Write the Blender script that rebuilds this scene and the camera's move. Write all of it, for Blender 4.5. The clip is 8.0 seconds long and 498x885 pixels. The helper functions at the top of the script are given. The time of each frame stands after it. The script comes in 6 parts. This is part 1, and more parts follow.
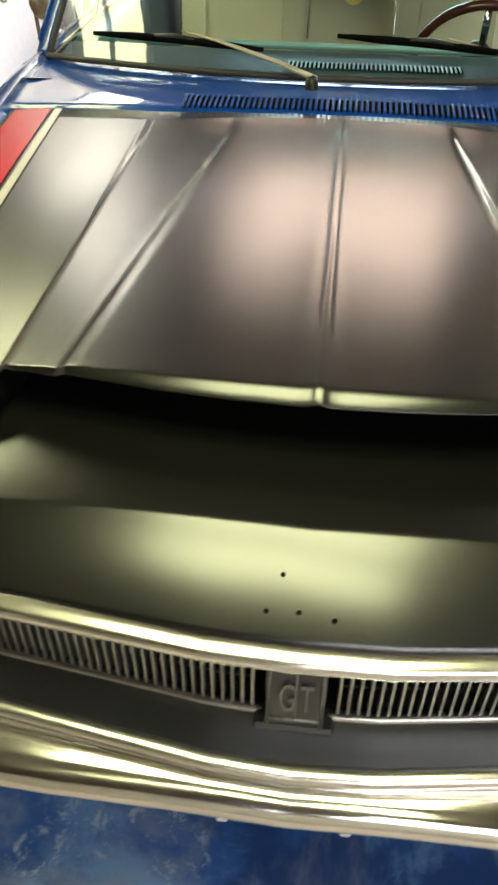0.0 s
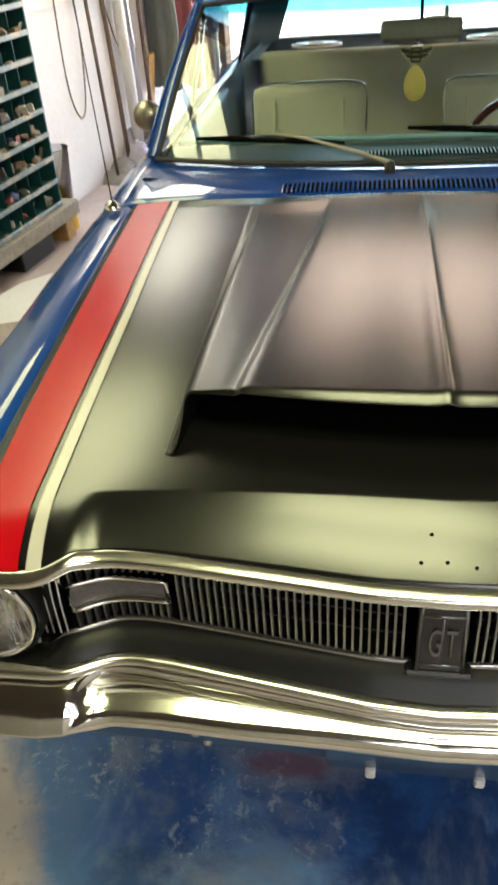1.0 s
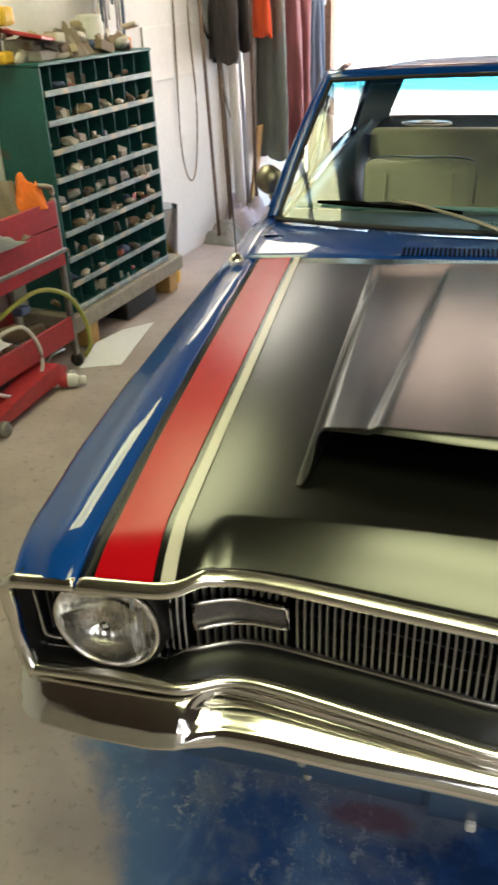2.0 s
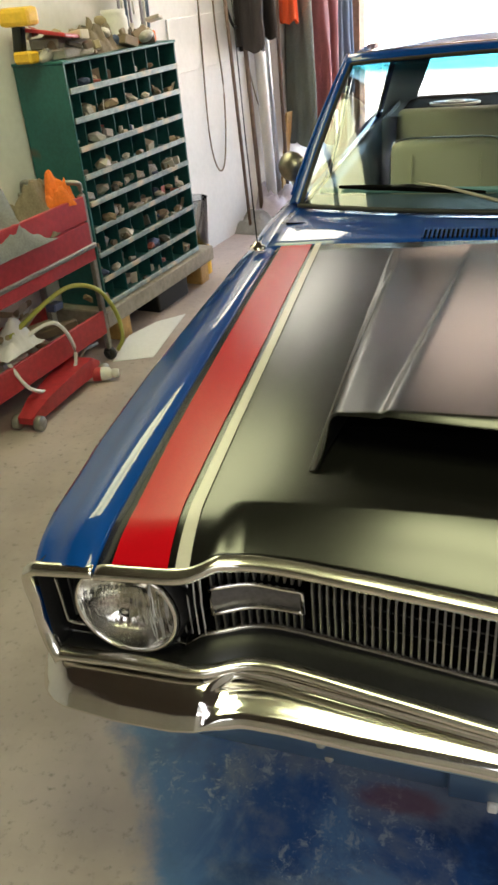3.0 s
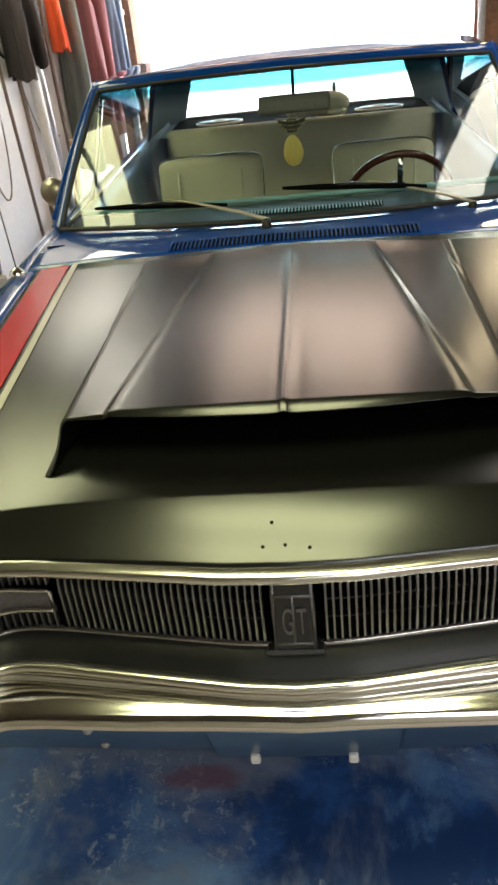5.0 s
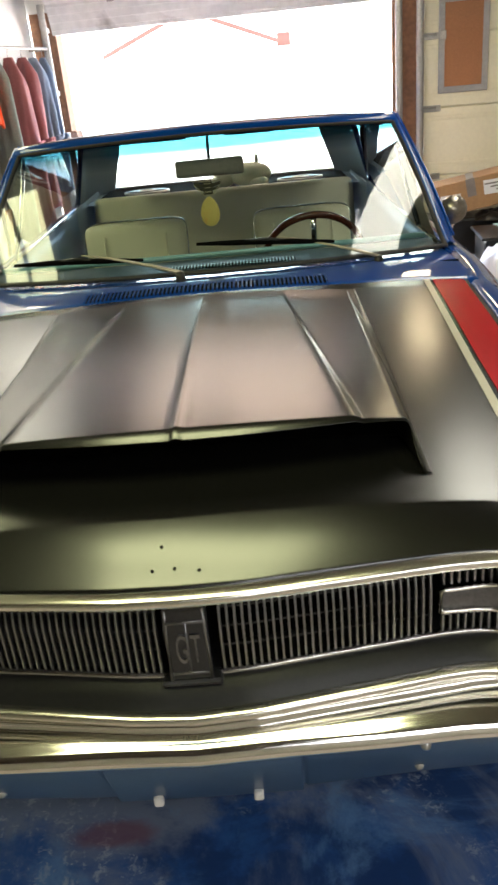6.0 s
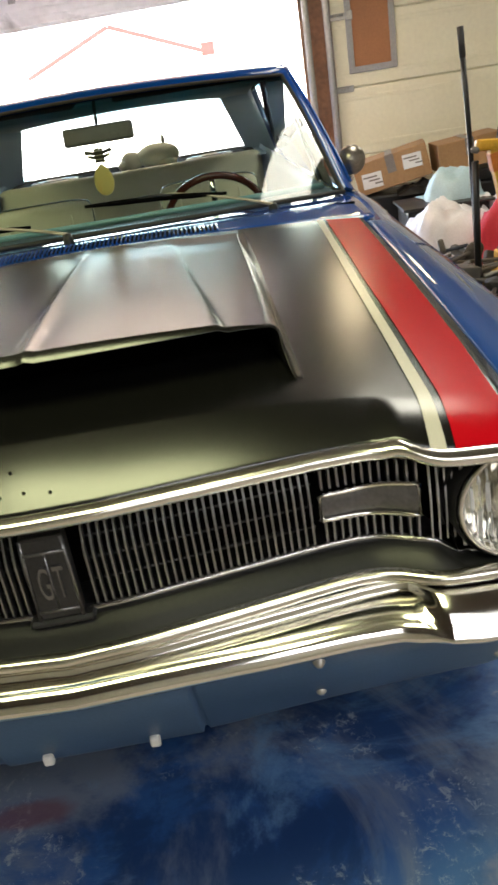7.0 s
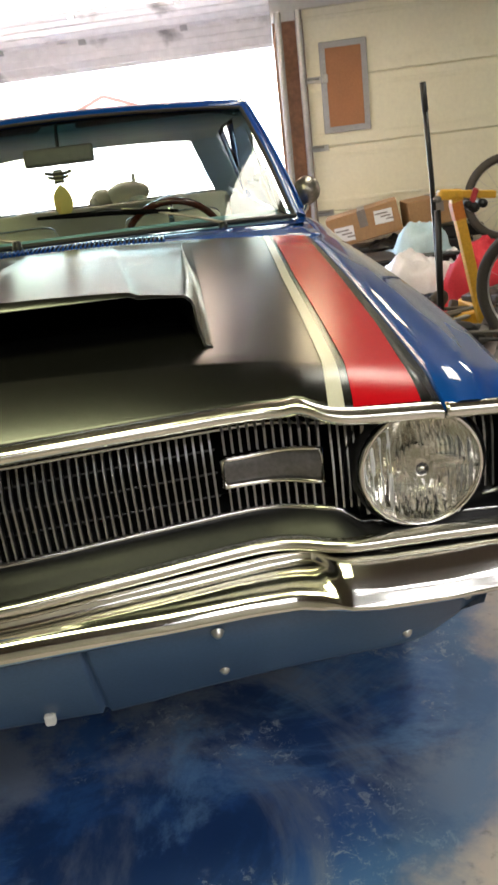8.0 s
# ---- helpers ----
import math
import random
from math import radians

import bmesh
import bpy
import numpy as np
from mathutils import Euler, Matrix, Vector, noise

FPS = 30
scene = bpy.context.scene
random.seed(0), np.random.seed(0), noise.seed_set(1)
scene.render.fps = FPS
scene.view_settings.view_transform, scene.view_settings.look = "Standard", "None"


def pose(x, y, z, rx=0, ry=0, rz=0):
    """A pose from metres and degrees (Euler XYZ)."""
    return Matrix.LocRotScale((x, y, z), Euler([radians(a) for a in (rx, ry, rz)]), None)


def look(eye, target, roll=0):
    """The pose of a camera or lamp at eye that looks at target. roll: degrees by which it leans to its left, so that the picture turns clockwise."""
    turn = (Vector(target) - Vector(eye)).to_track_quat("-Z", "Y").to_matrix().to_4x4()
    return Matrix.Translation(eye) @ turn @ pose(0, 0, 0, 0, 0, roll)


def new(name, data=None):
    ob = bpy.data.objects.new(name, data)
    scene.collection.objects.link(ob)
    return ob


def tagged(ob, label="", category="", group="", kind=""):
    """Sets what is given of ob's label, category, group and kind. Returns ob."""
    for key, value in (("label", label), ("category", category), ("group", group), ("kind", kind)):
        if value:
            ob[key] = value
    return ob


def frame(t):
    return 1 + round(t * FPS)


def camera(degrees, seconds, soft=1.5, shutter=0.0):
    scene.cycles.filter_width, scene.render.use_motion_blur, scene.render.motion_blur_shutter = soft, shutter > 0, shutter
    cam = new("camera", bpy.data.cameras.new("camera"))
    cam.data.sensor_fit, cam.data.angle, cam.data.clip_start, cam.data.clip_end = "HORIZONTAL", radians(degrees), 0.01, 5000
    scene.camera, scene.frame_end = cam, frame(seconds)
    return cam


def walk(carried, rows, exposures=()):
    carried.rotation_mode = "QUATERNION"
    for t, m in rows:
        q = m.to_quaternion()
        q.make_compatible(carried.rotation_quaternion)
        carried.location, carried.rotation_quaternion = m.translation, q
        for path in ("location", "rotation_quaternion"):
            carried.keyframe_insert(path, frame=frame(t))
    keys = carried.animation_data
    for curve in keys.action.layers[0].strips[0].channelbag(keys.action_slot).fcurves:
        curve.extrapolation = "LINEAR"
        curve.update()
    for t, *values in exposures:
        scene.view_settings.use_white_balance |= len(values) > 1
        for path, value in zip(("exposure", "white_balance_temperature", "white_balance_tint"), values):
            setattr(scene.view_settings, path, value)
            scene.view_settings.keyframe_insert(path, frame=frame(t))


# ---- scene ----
cam = camera(35.1, 8.0, soft=2.7, shutter=0.3)
PATH = [
    (0, (0.003, -0.517, 1.529), (-0.173, 0.991, 0.227), 0.3),
    (0.5, (-0.067, -0.661, 1.565), (-0.316, 0.85, 0.279), -4.1),
    (1, (-0.109, -0.793, 1.599), (-0.411, 0.825, 0.463), -4.4),
    (1.5, (-0.158, -0.879, 1.604), (-0.49, 0.814, 0.591), -1.4),
    (2, (-0.202, -0.886, 1.596), (-0.67, 0.786, 0.604), -2.3),
    (2.2, (-0.209, -0.879, 1.59), (-0.742, 0.777, 0.605), -3.1),
    (3.3, (-0.112, -0.894, 1.601), (-0.662, 0.729, 0.571), -6.4),
    (3.5, (-0.086, -0.902, 1.606), (-0.573, 0.73, 0.558), -6.5),
    (4, (-0.033, -0.931, 1.61), (-0.368, 0.74, 0.563), -5.9),
    (4.5, (0.021, -0.943, 1.603), (-0.243, 0.755, 0.58), -5.9),
    (4.7, (0.046, -0.947, 1.601), (-0.198, 0.759, 0.587), -6.2),
    (5.8, (0.13, -0.993, 1.554), (0.049, 0.797, 0.667), -5.7),
    (6, (0.161, -1.002, 1.531), (0.098, 0.808, 0.681), -5.5),
    (6.5, (0.239, -0.996, 1.437), (0.236, 0.81, 0.579), -6.2),
    (7, (0.299, -1.0, 1.34), (0.331, 0.817, 0.504), -9.4),
    (7.5, (0.366, -1.027, 1.252), (0.46, 0.801, 0.446), -8.8),
    (8, (0.394, -1.055, 1.183), (0.493, 0.818, 0.488), -7.1),
]
EXPOSURES = [(0.0, 4.22), (1.0, 3.85), (2.0, 3.50), (4.5, 3.52), (6.0, 3.62), (8.0, 3.77)]
walk(cam, [(t, look(eye, target, roll)) for t, eye, target, roll in PATH], EXPOSURES)

# ---- light ----
world = bpy.data.worlds.new("sky")
scene.world = world
world.use_nodes = True
wn = world.node_tree.nodes
sky = wn.new("ShaderNodeTexSky")
sky.sky_type, sky.sun_disc = "NISHITA", False
sky.sun_elevation, sky.sun_rotation = radians(53), radians(260)
world.node_tree.links.new(sky.outputs[0], wn["Background"].inputs[0])
wn["Background"].inputs[1].default_value = 0.15

sun = new("sun", bpy.data.lights.new("sun", "SUN"))
sun.data.energy, sun.data.angle, sun.data.color = 5.0, radians(0.5), (1.0, 0.95, 0.88)
sun.matrix_world = look((0, 0, 8), (0.75, 0.14, 7.0))

# The garage stands turned by nine degrees against the car.
G = pose(0, 0, 0, 0, 0, -9)


def unseen_lamp(u, v, z, length, turn, watts, tint, width):
    lamp = new("unseen_light", bpy.data.lights.new("unseen_light", "AREA"))
    lamp.data.shape, lamp.data.size, lamp.data.size_y = "RECTANGLE", length, width
    lamp.data.energy, lamp.data.color = watts, tint
    lamp.matrix_world = G @ pose(u, v, z, 0, 0, turn)
    return lamp


# Lamps out of view: most inferred from reflections, some added as fill.
LAMPS = (
    (-0.08, -0.42, 2.40, 1.06, 0, 1.08, (0.98, 1.0, 0.53), 0.30),
    (-0.08, -0.04, 2.40, 1.06, 0, 1.08, (0.98, 1.0, 0.53), 0.30),
    (-1.88, 1.60, 2.40, 1.1, 90, 0.82, (0.98, 1.0, 0.55), 0.32),
    (-2.26, 1.60, 2.40, 1.1, 90, 0.82, (0.98, 1.0, 0.55), 0.32),
    (-2.42, 3.80, 2.40, 1.2, 90, 1.25, (1.0, 0.96, 0.80), 0.50),
    (1.14, 2.20, 2.40, 1.1, 90, 1.4, (1.0, 0.97, 0.82), 0.46),
    (0.92, 4.55, 2.40, 0.8, 90, 0.8, (1.0, 0.80, 0.48), 0.24),
    # Added warm panel, unseen: gives the scoop top its peach reflection.
    (-0.60, 4.00, 2.36, 1.6, 90, 2.6, (1.0, 0.71, 0.48), 1.5),
    # Added lamp, unseen: brightens the closed cream door.
    (2.30, 4.00, 2.40, 1.1, 90, 1.35, (1.0, 0.97, 0.84), 0.34),
    # Added fill behind the viewpoint, split in two to dim its reflections.
    (1.70, -1.55, 2.40, 2.4, 0, 2.2, (0.98, 0.98, 1.0), 0.42),
    (1.70, -2.45, 2.40, 2.4, 0, 2.2, (0.98, 0.98, 1.0), 0.42),
)
for row in LAMPS:
    unseen_lamp(*row)
OPENER = (-0.60, 3.05, 2.22)

# ---- materials ----
def material(name, color, rough=0.5, metal=0.0, grain=40.0, vary=0.12, blotch=3.0, stain=None, stain_at=0.6, bump=0.0, coat=0.0, spec=0.5, wear=0.15):
    m = bpy.data.materials.new(name)
    m.use_nodes = True
    n, l = m.node_tree.nodes, m.node_tree.links
    b = n["Principled BSDF"]
    where = n.new("ShaderNodeTexCoord")
    fine, wide = n.new("ShaderNodeTexNoise"), n.new("ShaderNodeTexNoise")
    fine.inputs["Scale"].default_value, fine.inputs["Detail"].default_value = grain, 4
    wide.inputs["Scale"].default_value, wide.inputs["Detail"].default_value = blotch, 5
    l.new(where.outputs["Object"], fine.inputs["Vector"])
    l.new(where.outputs["Object"], wide.inputs["Vector"])
    add = n.new("ShaderNodeMath")
    add.operation = "ADD"
    l.new(fine.outputs["Fac"], add.inputs[0])
    l.new(wide.outputs["Fac"], add.inputs[1])
    span = n.new("ShaderNodeMapRange")
    span.inputs["From Min"].default_value, span.inputs["From Max"].default_value = 0.7, 1.3
    span.inputs["To Min"].default_value, span.inputs["To Max"].default_value = 1 - vary, 1 + vary
    l.new(add.outputs[0], span.inputs["Value"])
    tone = n.new("ShaderNodeVectorMath")
    tone.operation = "SCALE"
    tone.inputs[0].default_value = color[:3]
    l.new(span.outputs["Result"], tone.inputs["Scale"])
    out = tone.outputs[0]
    if stain:
        ramp = n.new("ShaderNodeMapRange")
        ramp.inputs["From Min"].default_value, ramp.inputs["From Max"].default_value = stain_at, stain_at + 0.12
        l.new(wide.outputs["Fac"], ramp.inputs["Value"])
        mix = n.new("ShaderNodeMix")
        mix.data_type = "RGBA"
        l.new(ramp.outputs["Result"], mix.inputs[0])
        l.new(out, mix.inputs[6])
        mix.inputs[7].default_value = (*stain, 1)
        out = mix.outputs[2]
    l.new(out, b.inputs["Base Color"])
    r = n.new("ShaderNodeMapRange")
    r.inputs["From Min"].default_value, r.inputs["From Max"].default_value = 0.3, 0.7
    r.inputs["To Min"].default_value, r.inputs["To Max"].default_value = max(0.0, rough * (1 - wear)), min(1, rough * (1 + wear))
    l.new(wide.outputs["Fac"], r.inputs["Value"])
    l.new(r.outputs["Result"], b.inputs["Roughness"])
    b.inputs["Metallic"].default_value = metal
    b.inputs["Specular IOR Level"].default_value = spec
    b.inputs["Coat Weight"].default_value, b.inputs["Coat Roughness"].default_value = coat, 0.04
    if bump:
        k = n.new("ShaderNodeBump")
        k.inputs["Strength"].default_value, k.inputs["Distance"].default_value = bump, 0.004
        l.new(fine.outputs["Fac"], k.inputs["Height"])
        l.new(k.outputs[0], b.inputs["Normal"])
    return m


M_HOOD = material("satin_black_paint", (0.004, 0.004, 0.0037), 0.24, 0, 300, 0.06, 2.0, spec=0.75, wear=0.05)
M_BLUE = material("blue_paint", (0.0015, 0.050, 0.27), 0.40, 0, 400, 0.06, 2.0, coat=1.0, spec=0.05)
M_RED = material("red_stripe_vinyl", (0.46, 0.003, 0.009), 0.24, 0, 300, 0.06, 2.0, spec=0.22, wear=0.05)
M_WHITE_STRIPE = material("cream_stripe_vinyl", (0.54, 0.51, 0.45), 0.24, 0, 300, 0.05, 2.0, spec=0.30, wear=0.05)
M_CHROME = material("chrome", (0.84, 0.82, 0.76), 0.11, 1, 200, 0.05, 5.0)
M_MOLDING = material("satin_bright_trim", (0.82, 0.80, 0.72), 0.21, 1, 200, 0.06, 5.0, wear=0.08)
M_CHROME_WORN = material("worn_chrome", (0.50, 0.49, 0.47), 0.24, 1, 160, 0.18, 8.0)
M_MIRROR_BACK = material("dulled_chrome", (0.30, 0.27, 0.23), 0.32, 1, 120, 0.2, 6.0)
# Grille bar colour lightened: the paler tone paints in reflected light.
M_END_BAR = material("lit_end_bar", (0.62, 0.61, 0.58), 0.40, 0.1, 160, 0.2, 8.0)
M_BADGE_EDGE = material("worn_badge_edge", (0.22, 0.22, 0.22), 0.36, 0.9, 160, 0.3, 12.0)
M_BAR = material("dull_bright_bar", (0.29, 0.29, 0.29), 0.36, 0.95, 160, 0.2, 8.0)
M_ALU = material("dull_aluminium", (0.52, 0.52, 0.50), 0.35, 1, 120, 0.15, 6.0)
M_BLACK = material("black_trim", (0.012, 0.012, 0.012), 0.34, 0, 120, 0.2, 4.0, bump=0.05, spec=0.35)
# Nearly lightless black; it also paints in the dark of the scoop's hollow.
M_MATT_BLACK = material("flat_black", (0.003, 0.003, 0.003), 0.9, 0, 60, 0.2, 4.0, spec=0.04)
M_RUBBER = material("black_rubber", (0.02, 0.02, 0.02), 0.6, 0, 90, 0.2, 6.0)
M_CREAM_VINYL = material("cream_vinyl", (0.60, 0.58, 0.44), 0.45, 0, 180, 0.10, 3.0, bump=0.15)
M_DASH = material("dark_dash_vinyl", (0.03, 0.06, 0.075), 0.5, 0, 200, 0.15, 3.0, bump=0.15)
M_TEAL_TRIM = material("pale_teal_dash_rail", (0.20, 0.38, 0.42), 0.3, 0, 200, 0.08, 3.0)
M_WOOD_DARK = material("varnished_wood", (0.07, 0.018, 0.012), 0.2, 0, 60, 0.3, 8.0, coat=0.6)
M_VALANCE = material("faded_blue_paint", (0.058, 0.105, 0.19), 0.34, 0, 200, 0.10, 4.0, coat=0.3)
M_GREY_PLASTIC = material("grey_plastic", (0.16, 0.15, 0.14), 0.5, 0, 80, 0.15, 4.0)
M_LENS_SIGNAL = material("smoked_signal_lens", (0.10, 0.095, 0.09), 0.22, 0, 150, 0.2, 20.0, coat=0.5)
M_WHITE_PLASTIC = material("white_plastic", (0.75, 0.74, 0.70), 0.4, 0, 80, 0.06, 4.0)
M_BADGE = material("badge_face", (0.035, 0.035, 0.035), 0.35, 0.3, 150, 0.25, 12.0)


def glass_material(name, tint, top=None, low=0.0, high=1.0, ior=1.45):
    m = bpy.data.materials.new(name)
    m.use_nodes = True
    n, l = m.node_tree.nodes, m.node_tree.links
    n.remove(n["Principled BSDF"])
    clear, shine, mix, fres = n.new("ShaderNodeBsdfTransparent"), n.new("ShaderNodeBsdfGlossy"), n.new("ShaderNodeMixShader"), n.new("ShaderNodeFresnel")
    shine.inputs["Roughness"].default_value = 0.01
    fres.inputs["IOR"].default_value = ior
    clear.inputs[0].default_value = (*tint, 1)
    if top:
        where, split, ramp, blend = n.new("ShaderNodeTexCoord"), n.new("ShaderNodeSeparateXYZ"), n.new("ShaderNodeMapRange"), n.new("ShaderNodeMix")
        blend.data_type = "RGBA"
        l.new(where.outputs["Object"], split.inputs[0])
        l.new(split.outputs["Z"], ramp.inputs["Value"])
        ramp.inputs["From Min"].default_value, ramp.inputs["From Max"].default_value = low, high
        l.new(ramp.outputs["Result"], blend.inputs[0])
        blend.inputs[6].default_value, blend.inputs[7].default_value = (*tint, 1), (*top, 1)
        l.new(blend.outputs[2], clear.inputs[0])
    l.new(fres.outputs[0], mix.inputs[0])
    l.new(clear.outputs[0], mix.inputs[1])
    l.new(shine.outputs[0], mix.inputs[2])
    l.new(mix.outputs[0], n["Material Output"].inputs[0])
    return m


M_SHIELD = glass_material("windscreen_glass", (0.86, 0.93, 0.90), (0.03, 0.18, 0.235), 1.262, 1.31, 1.75)
M_GLASS = glass_material("clear_glass", (0.90, 0.94, 0.91))


def lens_material():
    m = bpy.data.materials.new("fluted_lamp_glass")
    m.use_nodes = True
    b = m.node_tree.nodes["Principled BSDF"]
    b.inputs["Base Color"].default_value = (0.96, 0.97, 0.96, 1)
    b.inputs["Transmission Weight"].default_value, b.inputs["Roughness"].default_value, b.inputs["IOR"].default_value = 1.0, 0.03, 1.45
    return m


M_FLUTED = lens_material()
M_HEADLINER = material("dark_headliner", (0.035, 0.028, 0.025), 0.8, 0, 150, 0.15, 4.0, bump=0.1)
M_PALE_BLUE = material("pale_blue_vinyl", (0.16, 0.24, 0.34), 0.42, 0, 150, 0.10, 4.0, bump=0.1)
M_ARM = material("faded_arm_metal", (0.40, 0.36, 0.27), 0.45, 0.4, 100, 0.15, 10.0)
M_PLUSH = material("pale_plush", (0.80, 0.82, 0.72), 0.95, 0, 200, 0.15, 12.0, stain=(0.40, 0.62, 0.60), stain_at=0.62, bump=0.6)
M_YELLOW = material("yellow_card", (0.70, 0.56, 0.16), 0.5, 0, 60, 0.1, 20.0, stain=(0.70, 0.24, 0.05), stain_at=0.60)
M_PALE_LINER = material("pale_headliner", (0.34, 0.40, 0.42), 0.8, 0, 150, 0.10, 4.0, bump=0.1)
M_PILLAR_TRIM = material("light_blue_pillar_trim", (0.27, 0.37, 0.46), 0.45, 0, 150, 0.10, 4.0, bump=0.1)
M_EMBLEM = material("dark_emblem_metal", (0.05, 0.045, 0.025), 0.5, 0.2, 100, 0.2, 20.0)
M_EMBLEM_RIM = material("pale_emblem_edge", (0.50, 0.45, 0.27), 0.45, 0.2, 100, 0.15, 20.0)

# ---- building helpers ----
def lerp_table(table, x):
    return float(np.interp(x, [a for a, _ in table], [b for _, b in table]))


def smooth(a, b, x):
    t = min(1.0, max(0.0, (x - a) / (b - a)))
    return t * t * (3 - 2 * t)


def obj(name, verts, faces, mat, parent=None, label="", shade=True):
    me = bpy.data.meshes.new(name)
    me.from_pydata([tuple(v) for v in verts], [], faces)
    me.materials.append(mat)
    for p in me.polygons:
        p.use_smooth = shade
    me.update()
    ob = new(name, me)
    if parent:
        ob.parent = parent
    if label:
        tagged(ob, label)
    return ob


def part(name, bm, mat, parent=None, label="", shade=False):
    bmesh.ops.recalc_face_normals(bm, faces=bm.faces)
    me = bpy.data.meshes.new(name)
    bm.to_mesh(me)
    bm.free()
    me.materials.append(mat)
    for p in me.polygons:
        p.use_smooth = shade
    ob = new(name, me)
    if parent:
        ob.parent = parent
    if label:
        tagged(ob, label)
    return ob


def sheet(rows, close_u=False, close_v=False):
    """Vertices and quads of a grid given as rows of points."""
    h, w = len(rows), len(rows[0])
    verts = [p for row in rows for p in row]
    faces = []
    for i in range(h if close_v else h - 1):
        for j in range(w if close_u else w - 1):
            a, b = i * w + j, i * w + (j + 1) % w
            c, d = ((i + 1) % h) * w + (j + 1) % w, ((i + 1) % h) * w + j
            faces.append((a, b, c, d))
    return verts, faces


def pipe(points, radius, sides=8, flat=1.0):
    """Vertices and faces of a tube along points, with capped ends."""
    pts = [Vector(p) for p in points]
    rows, up = [], Vector((0, 0, 1))
    for i, p in enumerate(pts):
        d = (pts[min(i + 1, len(pts) - 1)] - pts[max(i - 1, 0)]).normalized()
        side = d.cross(up)
        side = side.normalized() if side.length > 1e-3 else Vector((1, 0, 0))
        over = side.cross(d).normalized()
        r = radius[i] if isinstance(radius, (list, tuple)) else radius
        rows.append([p + r * (math.cos(a) * side + flat * math.sin(a) * over) for a in (2 * math.pi * k / sides for k in range(sides))])
    verts, faces = sheet(rows, close_u=True)
    faces.append(tuple(reversed(range(sides))))
    faces.append(tuple(range(len(verts) - sides, len(verts))))
    return verts, faces


def arc(points, steps=6):
    """A smooth line through points (Catmull-Rom)."""
    p = [Vector(q) for q in points]
    p = [2 * p[0] - p[1]] + p + [2 * p[-1] - p[-2]]
    line = []
    for i in range(1, len(p) - 2):
        for k in range(steps):
            t = k / steps
            line.append(0.5 * (2 * p[i] + (p[i + 1] - p[i - 1]) * t + (2 * p[i - 1] - 5 * p[i] + 4 * p[i + 1] - p[i + 2]) * t * t + (3 * p[i] - p[i - 1] - 3 * p[i + 1] + p[i + 2]) * t ** 3))
    return line + [p[-2]]


def slab(bm, size, at=(0, 0, 0), turn=(0, 0, 0), bevel=0.004, segments=1):
    """A box with rounded edges, by its size and its centre."""
    made = bmesh.ops.create_cube(bm, size=1.0, matrix=pose(*at, *turn) @ Matrix.Diagonal((*size, 1)))
    if bevel:
        edges = list({e for v in made["verts"] for e in v.link_edges})
        bmesh.ops.bevel(bm, geom=edges, offset=min(bevel, 0.45 * min(size)), segments=segments, affect="EDGES", profile=0.6)
    return bm


def box(name, size, at, mat, parent=None, label="", turn=(0, 0, 0), bevel=0.004, segments=1):
    return part(name, slab(bmesh.new(), size, at, turn, bevel, segments), mat, parent, label)


def rod(name, points, radius, mat, parent=None, label="", sides=8, flat=1.0):
    return obj(name, *pipe(points, radius, sides, flat), mat, parent, label)


def lathe(profile, sides=24):
    """Verts and faces turned about the z axis from (radius, z) points."""
    rows = [[(r * math.cos(2 * math.pi * k / sides), r * math.sin(2 * math.pi * k / sides), z) for k in range(sides)] for r, z in profile]
    return sheet(rows, close_u=True)


def place(verts, m):
    return [m @ Vector(v) for v in verts]


def thing(name, m, label, category, group="", kind=""):
    ob = new(name)
    ob.empty_display_size = 0.1
    ob.matrix_world = m
    return tagged(ob, label, category, group, kind)

# ---- the car ----
car = thing("car", pose(0, 0, 0), "blue two-door coupe with satin black hood and red stripes", "car")

NOSE = [(0, -0.045), (0.1, -0.042), (0.28, -0.020), (0.40, -0.006), (0.46, -0.003), (0.49, -0.006), (0.515, -0.016), (0.54, -0.031), (0.56, -0.040), (0.585, -0.044), (0.72, -0.046), (0.80, -0.050), (0.86, -0.054)]


def nose(x):
    """How far forward the front edge lies, by the distance from the centre line."""
    ax = abs(x)
    return sum(lerp_table(NOSE, ax + d) for d in (-0.012, -0.006, 0, 0.006, 0.012)) / 5


def spread(a, b, n):
    return [a + (b - a) * i / n for i in range(n + 1)]


def hood_half(y):
    return 0.717 + 0.048 * min(1.0, max(0.0, y / 1.27)) ** 0.8


def hood_rear(x):
    return lerp_table([(0, 1.165), (0.2, 1.172), (0.4, 1.193), (0.62, 1.25), (0.77, 1.285)], abs(x))


def brow(x):
    """Where the flat of the hood breaks down towards the grille."""
    return 0.068 + 0.022 * min(1.0, abs(x) / 0.5)


def hood_z(x, y):
    ax = abs(x)
    h = 0.910 - 0.11 * ax * ax
    at = brow(x)
    if y >= at:
        s = min(1.0, (y - at) / 1.17)
        return h + (y - at) * 0.067 + 0.006 * math.sin(math.pi * s)
    t = (at - y) / 0.14
    zo = h - (h - (0.832 - (ax - 0.56) * 0.05)) * (0.25 * t + 0.75 * t ** 2.6)
    t = (at - y) / (at - nose(x))
    zi = h - (h - 0.846) * (0.80 * t + 0.20 * t * t)
    w = smooth(0.495, 0.535, ax)
    return zi * (1 - w) + zo * w


